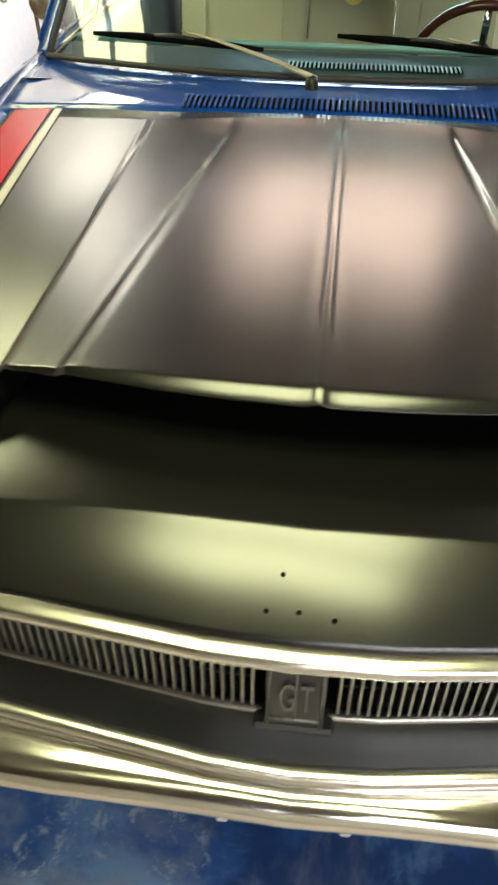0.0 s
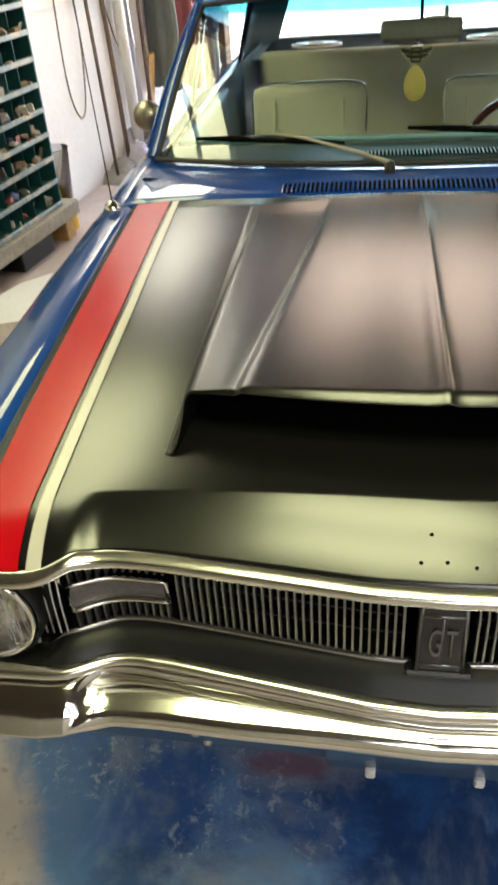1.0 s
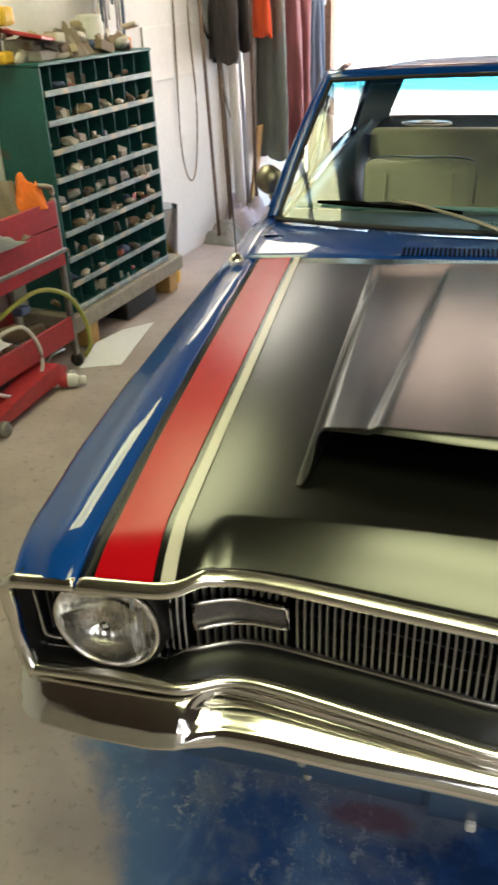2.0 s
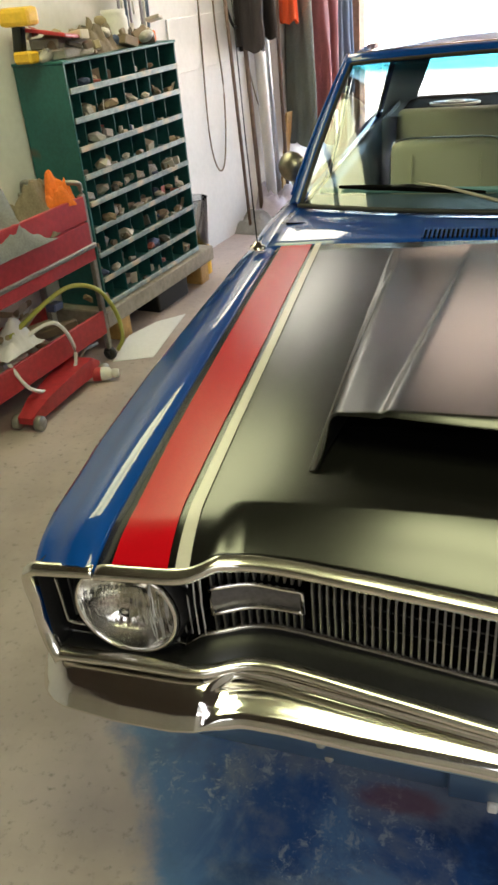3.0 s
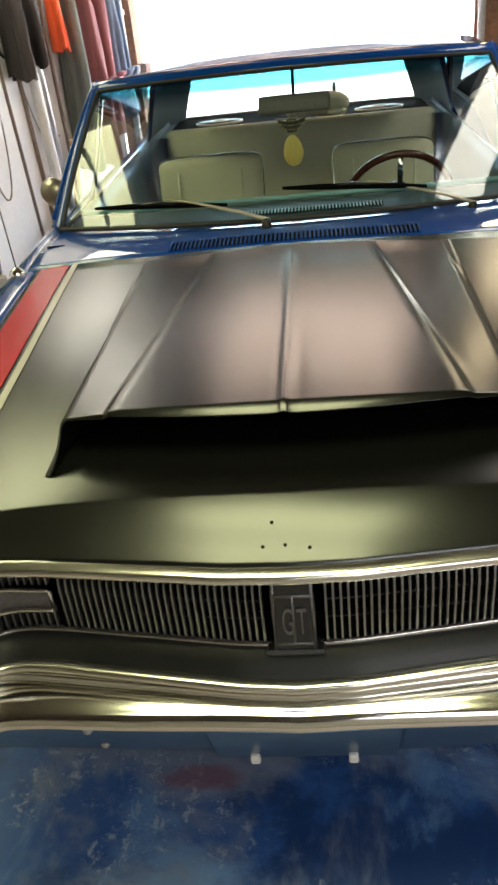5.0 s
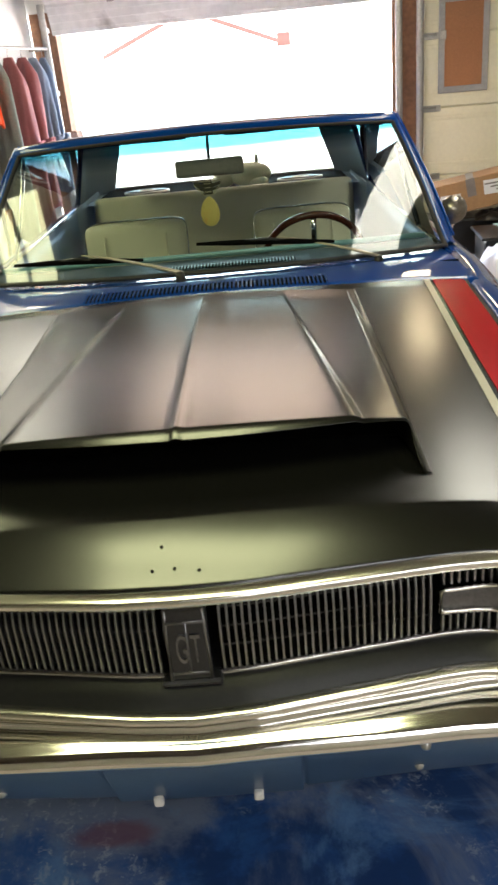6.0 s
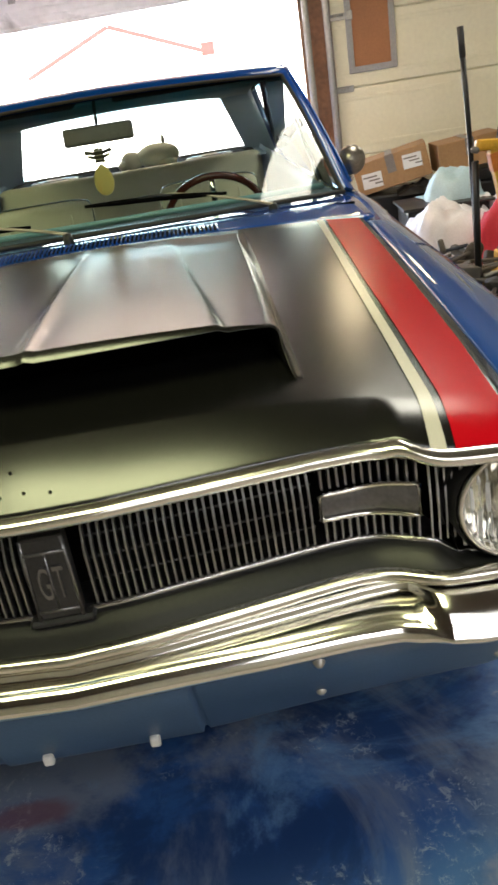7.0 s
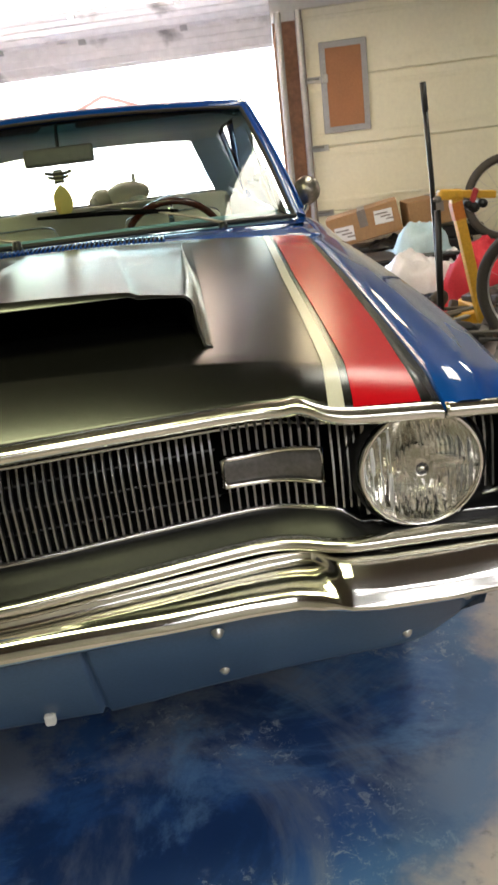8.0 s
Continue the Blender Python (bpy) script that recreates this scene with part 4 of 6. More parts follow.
# Inside mirror with what hangs from it, and the visors.
bm = slab(bmesh.new(), (0.245, 0.028, 0.060), (0, 0, 0), bevel=0.012, segments=3)
im = part("inside_mirror", bm, M_GREY_PLASTIC, car, "grey inside mirror on a stalk", True)
im.matrix_local = pose(0.012, 1.945, 1.236, -12, 0, 0)
rod("stalk", [(0, 0.0, 0.02), (0, 0.012, 0.07), (0, 0.04, 0.118)], 0.006, M_BLACK, im, "black mirror stalk")
for x in (-0.33, 0.33):
    box("sun_visor", (0.52, 0.16, 0.018), (x, 2.17, 1.344), M_HEADLINER, car, "dark brown sun visor", (8, 0, 0), 0.008, 2)

for side, y in ((-1, 2.0),):
    v, f = lathe([(0.001, 0.016), (0.010, 0.015), (0.014, 0.008), (0.022, 0.004), (0.024, -0.004)], 16)
    mast = obj("aerial", place(v, pose(-0.815, 1.25, 0.935)), f, M_CHROME, car, "thin whip aerial on the fender")
    rod("mast", [(-0.815, 1.25, 0.945), (-0.83, 1.262, 1.25), (-0.845, 1.28, 1.68)], [0.0022, 0.0018, 0.0012], M_BLACK, mast, "thin dark mast", 6)


# Wipers.
def wiper(pivot, tip, a, b):
    v, f = lathe([(0.001, 0.020), (0.012, 0.018), (0.015, 0.0), (0.018, -0.012)], 16)
    w = obj("wiper", place(v, pose(*pivot)), f, M_BLACK, car, "windscreen wiper with a faded metal arm")
    p, t = Vector(pivot), Vector(tip)
    rod("arm", [p + Vector((0, 0, 0.016)), p.lerp(t, 0.25) + Vector((0, 0, 0.020)), p.lerp(t, 0.7) + Vector((0, 0, 0.018)), t + Vector((0, 0, 0.010))], [0.010, 0.009, 0.007, 0.005], M_ARM, w, "faded cream metal arm", 8, 0.5)
    a, b = Vector(a), Vector(b)
    mid = a.lerp(b, 0.5) + Vector((0, -0.008, 0.006))
    rod("blade", [a, a.lerp(mid, 0.5), mid, mid.lerp(b, 0.5), b], [0.005, 0.009, 0.010, 0.009, 0.005], M_MATT_BLACK, w, "black rubber blade", 6)
    rod("blade_bridge", [a.lerp(b, 0.2), a.lerp(b, 0.5) + Vector((0, -0.012, 0.014)), a.lerp(b, 0.8)], 0.006, M_BLACK, w, "black blade bridge", 6)


wiper((-0.077, 1.340, 0.992), (-0.405, 1.545, 1.034), (-0.64, 1.588, 1.022), (-0.20, 1.468, 1.028))
wiper((0.531, 1.452, 0.964), (0.225, 1.505, 1.046), (-0.03, 1.490, 1.058), (0.40, 1.486, 1.030))

# Loose things in the car.
def blob(parts, seed=0, rough=0.0):
    """Rounded lumps joined into one mesh: (centre, radii) pairs."""
    rnd = random.Random(seed)
    bm = bmesh.new()
    for c, r in parts:
        made = bmesh.ops.create_uvsphere(bm, u_segments=18, v_segments=12, radius=1.0, matrix=pose(*c) @ Matrix.Diagonal((*r, 1)))
        if rough:
            for v in made["verts"]:
                n = noise.noise(v.co * 9 + Vector((seed, 0, 0)))
                v.co += (v.co - Vector(c)) * n * rough
    return bm


toy = part("plush_toy", blob([((0.05, 0, 0.055), (0.12, 0.07, 0.062)), ((-0.09, 0, 0.045), (0.06, 0.055, 0.048)), ((-0.13, -0.02, 0.03), (0.035, 0.035, 0.03)), ((0.10, -0.05, 0.02), (0.05, 0.04, 0.022)), ((0.09, 0.0, 0.125), (0.012, 0.012, 0.03))], 3, 0.06), M_PLUSH, None, "", True)
toy.matrix_world = pose(0.10, 3.44, 0.979)
tagged(toy, "pale white and green plush toy on the parcel shelf", "plush toy")
charm = thing("hanging_charm", pose(0.0, 1.925, 1.10), "yellow egg-shaped air freshener under a winged emblem", "air freshener")
v, f = lathe([(0.0005, -0.066), (0.018, -0.060), (0.030, -0.044), (0.035, -0.022), (0.031, 0.004), (0.020, 0.026), (0.006, 0.038), (0.0005, 0.040)], 20)
obj("egg", place(v, Matrix.Diagonal((1, 0.16, 1, 1))), f, M_YELLOW, charm, "flat yellow egg")
bm = bmesh.new()
slab(bm, (0.034, 0.006, 0.044), (0, 0, 0.068), bevel=0.002)
for s in (-1, 1):
    slab(bm, (0.036, 0.005, 0.012), (s * 0.030, 0, 0.080), (0, -s * 14, 0), 0.002)
    slab(bm, (0.026, 0.005, 0.010), (s * 0.026, 0, 0.066), (0, -s * 14, 0), 0.002)
emblem = part("winged_emblem", bm, M_EMBLEM, charm, "dark winged emblem")
rim = [(0.020, 0.092), (0.052, 0.094), (0.044, 0.076), (0.026, 0.060), (0.020, 0.048), (0.0, 0.040)]
rim = [(x, -0.002, z) for x, z in rim] + [(-x, -0.002, z) for x, z in reversed(rim[:-1])]
rod("emblem_rim", rim + rim[:1], 0.0018, M_EMBLEM_RIM, emblem, "pale raised edge", 6)
for z in (0.056, 0.070, 0.084):
    rod("emblem_bar", [(-0.012, -0.004, z), (0.012, -0.004, z)], 0.0016, M_EMBLEM_RIM, emblem, "", 6)
rod("cord", [(0, 0, 0.088), (0.003, 0.004, 0.11), (0.008, 0.01, 0.128)], 0.001, M_BLACK, charm, "thin cord", 5)

# ---- the garage ----
M_WALL = material("white_wall_paint", (0.72, 0.71, 0.68), 0.7, 0, 30, 0.05, 1.5, stain=(0.45, 0.42, 0.37), stain_at=0.66, bump=0.1)
M_DARK_WALL = material("cream_wall_boards", (0.33, 0.31, 0.25), 0.7, 0, 20, 0.2, 2.0)
M_CEIL = material("ceiling_board", (0.075, 0.055, 0.042), 0.8, 0, 20, 0.06, 1.2)
M_DOOR = material("cream_door_panel", (0.84, 0.82, 0.64), 0.55, 0, 30, 0.05, 1.5, stain=(0.66, 0.63, 0.46), stain_at=0.66)
M_DOOR_WHITE = material("weathered_white_door", (0.76, 0.75, 0.75), 0.6, 0, 14, 0.10, 2.5, stain=(0.30, 0.29, 0.29), stain_at=0.60)
M_WOOD = material("raw_brown_timber", (0.24, 0.12, 0.065), 0.7, 0, 30, 0.3, 6.0, bump=0.2)
M_STEEL = material("galvanised_steel", (0.45, 0.45, 0.44), 0.4, 0.9, 60, 0.2, 6.0)
M_STEEL_PAINT = material("grey_frame_paint", (0.36, 0.37, 0.38), 0.5, 0.2, 60, 0.15, 6.0)
M_HARDBOARD = material("brown_hardboard", (0.36, 0.16, 0.07), 0.6, 0, 60, 0.12, 4.0)
M_OUT = material("pale_driveway", (0.78, 0.68, 0.60), 0.9, 0, 20, 0.08, 1.0)
M_HOUSE = material("white_siding", (0.82, 0.81, 0.79), 0.7, 0, 20, 0.04, 1.0)
M_RAKE = material("salmon_fascia", (0.045, 0.012, 0.006), 0.7, 0, 20, 0.08, 2.0)


def floor_material():
    m = bpy.data.materials.new("paint_splashed_concrete")
    m.use_nodes = True
    n, l = m.node_tree.nodes, m.node_tree.links
    b = n["Principled BSDF"]
    where = n.new("ShaderNodeTexCoord")

    def noise_node(scale, detail=6, rough=0.6, warp=0.0, stretch=None):
        t = n.new("ShaderNodeTexNoise")
        t.inputs["Scale"].default_value, t.inputs["Detail"].default_value, t.inputs["Roughness"].default_value, t.inputs["Distortion"].default_value = scale, detail, rough, warp
        if stretch:
            mp = n.new("ShaderNodeMapping")
            mp.inputs["Scale"].default_value, mp.inputs["Rotation"].default_value = stretch[0], stretch[1]
            l.new(where.outputs["Object"], mp.inputs["Vector"])
            l.new(mp.outputs[0], t.inputs["Vector"])
        else:
            l.new(where.outputs["Object"], t.inputs["Vector"])
        return t.outputs["Fac"]

    def ramp(src, a, b2):
        r = n.new("ShaderNodeMapRange")
        r.interpolation_type = "SMOOTHSTEP"
        r.inputs["From Min"].default_value, r.inputs["From Max"].default_value = a, b2
        l.new(src, r.inputs["Value"])
        return r.outputs["Result"]

    def blend(fac, a, c):
        k = n.new("ShaderNodeMix")
        k.data_type = "RGBA"
        if isinstance(fac, float):
            k.inputs[0].default_value = fac
        else:
            l.new(fac, k.inputs[0])
        for slot, value in ((6, a), (7, c)):
            if isinstance(value, tuple):
                k.inputs[slot].default_value = (*value, 1)
            else:
                l.new(value, k.inputs[slot])
        return k.outputs[2]

    def mul(a, c):
        k = n.new("ShaderNodeMath")
        k.operation = "MULTIPLY"
        l.new(a, k.inputs[0])
        if isinstance(c, float):
            k.inputs[1].default_value = c
        else:
            l.new(c, k.inputs[1])
        return k.outputs[0]

    grey = blend(ramp(noise_node(2.2), 0.35, 0.7), (0.37, 0.31, 0.29), (0.48, 0.41, 0.385))
    grey = blend(ramp(noise_node(40, 4), 0.55, 0.75), grey, (0.25, 0.22, 0.20))
    paint = blend(ramp(noise_node(3.1, 8, 0.62, 0.5), 0.44, 0.56), (0.009, 0.042, 0.155), (0.022, 0.090, 0.29))
    paint = blend(mul(ramp(noise_node(1.7, 9, 0.66, 0.6, ((1.0, 0.7, 1.0), (0, 0, 0.5))), 0.44, 0.57), 0.85), paint, (0.19, 0.23, 0.31))
    paint = blend(mul(ramp(noise_node(2.4, 9, 0.68, 0.5, ((0.8, 1.0, 1.0), (0, 0, 2.1))), 0.53, 0.66), 0.75), paint, (0.13, 0.27, 0.50))
    paint = blend(mul(ramp(noise_node(9.0, 9, 0.75, 0.5, ((1.0, 0.30, 1.0), (0, 0, 0.8))), 0.60, 0.68), 0.22), paint, (0.30, 0.34, 0.41))
    scuff = mul(ramp(noise_node(30, 12, 0.85, 0.4), 0.53, 0.58), ramp(noise_node(2.6, 4, 0.6), 0.50, 0.58))
    paint = blend(mul(scuff, 0.8), paint, (0.36, 0.41, 0.48))
    split = n.new("ShaderNodeSeparateXYZ")
    l.new(where.outputs["Object"], split.inputs[0])

    def spot(x, y, rx, ry):
        mp = n.new("ShaderNodeMapping")
        mp.inputs["Location"].default_value = (-x / rx, -y / ry, 0)
        mp.inputs["Scale"].default_value = (1 / rx, 1 / ry, 0)
        l.new(where.outputs["Object"], mp.inputs["Vector"])
        d = n.new("ShaderNodeVectorMath")
        d.operation = "LENGTH"
        l.new(mp.outputs[0], d.inputs[0])
        return d.outputs["Value"]

    def rough_edge(dist, amount, scale):
        k = n.new("ShaderNodeMath")
        k.operation = "MULTIPLY_ADD"
        l.new(noise_node(scale, 7, 0.65, 0.3), k.inputs[0])
        k.inputs[1].default_value = amount
        l.new(dist, k.inputs[2])
        return k.outputs[0]

    red = ramp(rough_edge(spot(-0.27, 0.235, 0.13, 0.05), 1.1, 10), 1.45, 1.0)
    paint = blend(mul(red, 0.55), paint, (0.16, 0.02, 0.03))
    edge = rough_edge(spot(0.0, 0.55, 1.06, 0.95), 0.30, 2.6)
    area = ramp(edge, 1.14, 1.05)
    paint = blend(mul(ramp(edge, 0.86, 1.08), 0.6), paint, (0.09, 0.21, 0.40))
    colour = blend(area, grey, paint)
    l.new(colour, b.inputs["Base Color"])
    rr = n.new("ShaderNodeMapRange")
    rr.inputs["To Min"].default_value, rr.inputs["To Max"].default_value = 0.42, 0.72
    l.new(noise_node(6, 5), rr.inputs["Value"])
    l.new(rr.outputs["Result"], b.inputs["Roughness"])
    k = n.new("ShaderNodeBump")
    k.inputs["Strength"].default_value, k.inputs["Distance"].default_value = 0.15, 0.003
    l.new(noise_node(60, 6), k.inputs["Height"])
    l.new(k.outputs[0], b.inputs["Normal"])
    return m


U0, U1, V0, V1, TOP = -2.72, 3.9, -3.2, 6.44, 2.52
OPEN0, OPEN1, POST = -2.50, 0.40, 0.66


def setting(name, size, at, mat, label="", bevel=0.0):
    ob = part(name, slab(bmesh.new(), size, (0, 0, 0), bevel=bevel), mat)
    ob.matrix_world = G @ pose(*at)
    return tagged(ob, label, "", "", "structure")


ground = part("ground", slab(bmesh.new(), (400, 400, 0.5), bevel=0), M_OUT)
ground.matrix_world = G @ pose(0, 100, -0.262)
tagged(ground, "pale sunlit driveway outside the garage", "ground", "", "structure")
floor = part("floor", slab(bmesh.new(), (U1 - U0 + 0.4, V1 - V0 + 0.3, 0.2), bevel=0), floor_material())
floor.matrix_world = G @ pose((U0 + U1) / 2, (V0 + V1) / 2, -0.1)
# The floor's pattern is laid out along the car.
floor.data.transform(G @ pose((U0 + U1) / 2, (V0 + V1) / 2, -0.1))
floor.matrix_world = Matrix()
tagged(floor, "concrete garage floor splashed with blue paint", "floor", "", "structure")
setting("wall_west", (0.15, V1 - V0, TOP), (U0 - 0.075, (V0 + V1) / 2, TOP / 2), M_WALL, "white painted side wall")
setting("wall_east", (0.15, V1 - V0, TOP), (U1 + 0.075, (V0 + V1) / 2, TOP / 2), M_WALL, "white painted side wall")
setting("wall_south", (U1 - U0 + 0.3, 0.15, TOP), ((U0 + U1) / 2, V0 - 0.075, TOP / 2), M_DARK_WALL, "cream painted boarded garage wall")
setting("wall_north_header", (U1 - U0 + 0.3, 0.15, TOP - 2.14), ((U0 + U1) / 2, V1 + 0.10, (TOP + 2.14) / 2), M_WALL, "wall above the garage doors")
setting("wall_north_corner", (OPEN0 - U0 + 0.0, 0.15, 2.14), ((U0 + OPEN0) / 2, V1 + 0.10, 1.07), M_WOOD, "brown timber jamb beside the opening")
setting("wall_north_post", (POST - OPEN1, 0.15, 2.14), ((OPEN1 + POST) / 2, V1 + 0.10, 1.07), M_WOOD, "brown timber post between the two doors")
setting("wall_north_end", (U1 - 3.6, 0.15, 2.14), ((U1 + 3.6) / 2, V1 + 0.10, 1.07), M_WOOD, "brown timber jamb")
setting("ceiling", (U1 - U0 + 0.3, V1 - V0 + 0.4, 0.12), ((U0 + U1) / 2, (V0 + V1) / 2 + 0.05, TOP + 0.06), M_CEIL, "brown unpainted ceiling boards")


def closed_door():
    door = thing("garage_door", G @ pose(POST, V1, 0), "closed cream sectional garage door with a small boarded window", "garage door")
    w = 3.6 - POST
    for i in range(4):
        p = box("door_panel", (w, 0.045, 0.543), (w / 2, 0.02, 0.02 + 0.55 * i + 0.27), M_DOOR, door, "", bevel=0.012, segments=3)
        for z in (0.09, 0.46):
            box("rib", (w - 0.02, 0.006, 0.03), (w / 2, -0.005, 0.02 + 0.55 * i + z), M_DOOR, p, bevel=0.002)
    box("door_backing", (w, 0.01, 2.2), (w / 2, 0.030, 1.11), M_DOOR, door, bevel=0)
    for z in (0.57, 1.12, 1.67):
        h = box("hinge", (0.16, 0.016, 0.05), (0.06, -0.012, z - 0.01), M_STEEL, door, "steel roller hinge", bevel=0.003)
        rod("roller", [(-0.06, -0.03, z), (0.10, -0.03, z)], 0.010, M_STEEL, h)
    return door


door = closed_door()
w0 = box("boarded_window", (0.40, 0.02, 0.72), (0.315, -0.018, 1.582), M_STEEL_PAINT, door, "grey window frame boarded with brown hardboard", bevel=0.004)
box("board", (0.30, 0.012, 0.62), (0.315, -0.026, 1.582), M_HARDBOARD, w0, "brown hardboard", bevel=0.002)
box("latch", (0.05, 0.03, 0.07), (0.315 - 0.165, -0.04, 1.66), M_STEEL, w0, "small metal latch", bevel=0.004)


def track(u, label):
    t = thing("door_track", G @ pose(u, V1 - 0.02, 0), label, "door track")
    rows = [[(-0.028, -0.02, z), (-0.028, -0.065, z), (0.0, -0.07, z), (0.028, -0.065, z), (0.028, -0.045, z)] for z in (0.02, 2.2)]
    obj("channel", *sheet(rows), M_STEEL, t, "galvanised channel")
    for z in (0.4, 0.95, 1.5, 2.0):
        box("bracket", (0.05, 0.075, 0.04), (0.0, -0.025, z), M_STEEL, t, "", bevel=0.003)
    return t


track(OPEN1 + 0.055, "galvanised steel door track on the timber post")
track(POST - 0.035, "galvanised steel door track on the timber post")
track(OPEN0 - 0.06, "galvanised steel door track on the timber jamb")


def open_door():
    """The raised sectional door: its lowest section hangs in the opening, the others lie under the ceiling."""
    d = thing("raised_garage_door", G @ pose(OPEN0, V1, 0), "weathered white sectional garage door pushed up under the ceiling", "garage door")
    w = OPEN1 - OPEN0
    line = [(-0.03, 1.955), (-0.09, 2.20), (-0.36, 2.37), (-0.95, 2.41), (-1.55, 2.42), (-2.15, 2.43), (-2.7, 2.43)]
    for (y0, z0), (y1, z1) in zip(line, line[1:]):
        length, tilt = math.hypot(y1 - y0, z1 - z0), math.degrees(math.atan2(z1 - z0, -(y1 - y0)))
        m = pose(w / 2, (y0 + y1) / 2, (z0 + z1) / 2, -tilt, 0, 0)
        p = part("door_section", slab(bmesh.new(), (w, length - 0.006, 0.04), bevel=0.006), M_DOOR_WHITE, d)
        p.matrix_local = m
        for k in (-0.36, -0.12, 0.12, 0.36):
            r = box("rib", (w - 0.01, 0.010, 0.008), (0, k * length, -0.022), M_DOOR_WHITE, p, bevel=0.002)
        for x in (-w * 0.30, -w * 0.05, w * 0.25):
            box("hinge", (0.06, 0.07, 0.022), (x, -length / 2, -0.028), M_STEEL, p, "small hinge", bevel=0.003)
    return d


open_door()

# Outdoors.
house = thing("house", pose(-2.2, 40, 0, 0, 0, -6), "pale house with a low gable and salmon roof edge", "house")
bm = bmesh.new()
vs = [bm.verts.new(p) for p in ((-4.2, 0, -0.05), (4.2, 0, -0.05), (4.2, 0, 2.63), (0, 0, 4.25), (-4.2, 0, 2.63))]
face = bm.faces.new(vs)
made = bmesh.ops.extrude_face_region(bm, geom=list(bm.faces))
bmesh.ops.translate(bm, verts=[g for g in made["geom"] if isinstance(g, bmesh.types.BMVert)], vec=(0, 9, 0))
part("wall", bm, M_HOUSE, house, "pale siding")
for s in (-1, 1):
    tilt = math.degrees(math.atan2(1.62, 4.2))
    box("roof", (4.75, 9.8, 0.14), (s * 2.22, 4.5, 3.46), M_HOUSE, house, "pale roof", (0, s * tilt, 0), 0.01)
    box("fascia", (4.4, 0.06, 0.19), (s * 2.06, -0.44, 4.26 - 0.80), M_RAKE, house, "salmon fascia board", (0, s * tilt, 0), 0.01)
box("gutter_end", (0.6, 0.3, 0.55), (4.35, -0.4, 2.72), M_RAKE, house, "downpipe head", bevel=0.02)

# ---- along the white wall ----
M_TEAL = material("teal_enamel", (0.016, 0.105, 0.105), 0.45, 0, 60, 0.2, 5.0, stain=(0.12, 0.06, 0.03), stain_at=0.68)
M_TEAL_EDGE = material("worn_shelf_edge", (0.26, 0.33, 0.33), 0.55, 0.2, 50, 0.3, 8.0, stain=(0.50, 0.43, 0.32), stain_at=0.52)
M_PLANK = material("grey_old_plank", (0.30, 0.27, 0.22), 0.8, 0, 30, 0.25, 5.0, bump=0.3)
M_YELLOW_WOOD = material("yellowed_pine", (0.45, 0.27, 0.09), 0.65, 0, 40, 0.25, 5.0, bump=0.2)
M_CART_RED = material("scuffed_red_enamel", (0.44, 0.036, 0.045), 0.42, 0, 40, 0.2, 5.0, stain=(0.22, 0.06, 0.055), stain_at=0.62)
M_BARE = material("bare_grey_metal", (0.30, 0.29, 0.27), 0.45, 0.7, 60, 0.25, 6.0)
M_GREY_CLOTH = material("grey_cloth", (0.20, 0.20, 0.19), 0.95, 0, 120, 0.2, 5.0, bump=0.5)
M_BROWN_CLOTH = material("brown_rag", (0.20, 0.16, 0.11), 0.95, 0, 120, 0.25, 5.0, bump=0.5)
M_ORANGE = material("orange_cloth", (0.75, 0.17, 0.02), 0.85, 0, 120, 0.15, 5.0, bump=0.4)
M_HOSE = material("yellow_green_hose", (0.40, 0.42, 0.08), 0.45, 0, 60, 0.15, 8.0)
M_CARD = material("brown_cardboard", (0.36, 0.21, 0.10), 0.8, 0, 50, 0.12, 5.0, bump=0.1)
M_PAPER = material("white_paper", (0.78, 0.78, 0.78), 0.8, 0, 50, 0.04, 3.0)
M_DARK_JACKET = material("dark_brown_jacket", (0.030, 0.022, 0.020), 0.85, 0, 100, 0.2, 5.0, bump=0.4)
M_RED_COAT = material("dull_red_coat", (0.21, 0.062, 0.062), 0.8, 0, 100, 0.2, 5.0, bump=0.4)
M_GREEN_COAT = material("grey_green_coat", (0.15, 0.17, 0.15), 0.85, 0, 100, 0.2, 5.0, bump=0.4)
M_JEANS = material("blue_grey_denim", (0.13, 0.17, 0.23), 0.85, 0, 120, 0.2, 5.0, bump=0.4)
M_VEST = material("orange_vest", (0.85, 0.11, 0.02), 0.7, 0, 100, 0.1, 5.0)
M_BEIGE_BOX = material("dusty_pale_card", (0.40, 0.38, 0.34), 0.7, 0, 60, 0.15, 6.0)
M_POLE = material("weathered_brown_pole", (0.13, 0.085, 0.06), 0.7, 0, 30, 0.3, 6.0, bump=0.2)
M_SMALL = material("mixed_small_parts", (0.26, 0.23, 0.19), 0.6, 0.2, 50, 0.4, 15.0)
M_DRILL = material("yellow_plastic", (0.70, 0.42, 0.03), 0.45, 0, 60, 0.12, 5.0)
M_CLEAR = glass_material("clear_plastic", (0.80, 0.82, 0.82))
M_LILAC = material("grey_lilac_sheet", (0.36, 0.33, 0.38), 0.7, 0, 40, 0.1, 5.0)


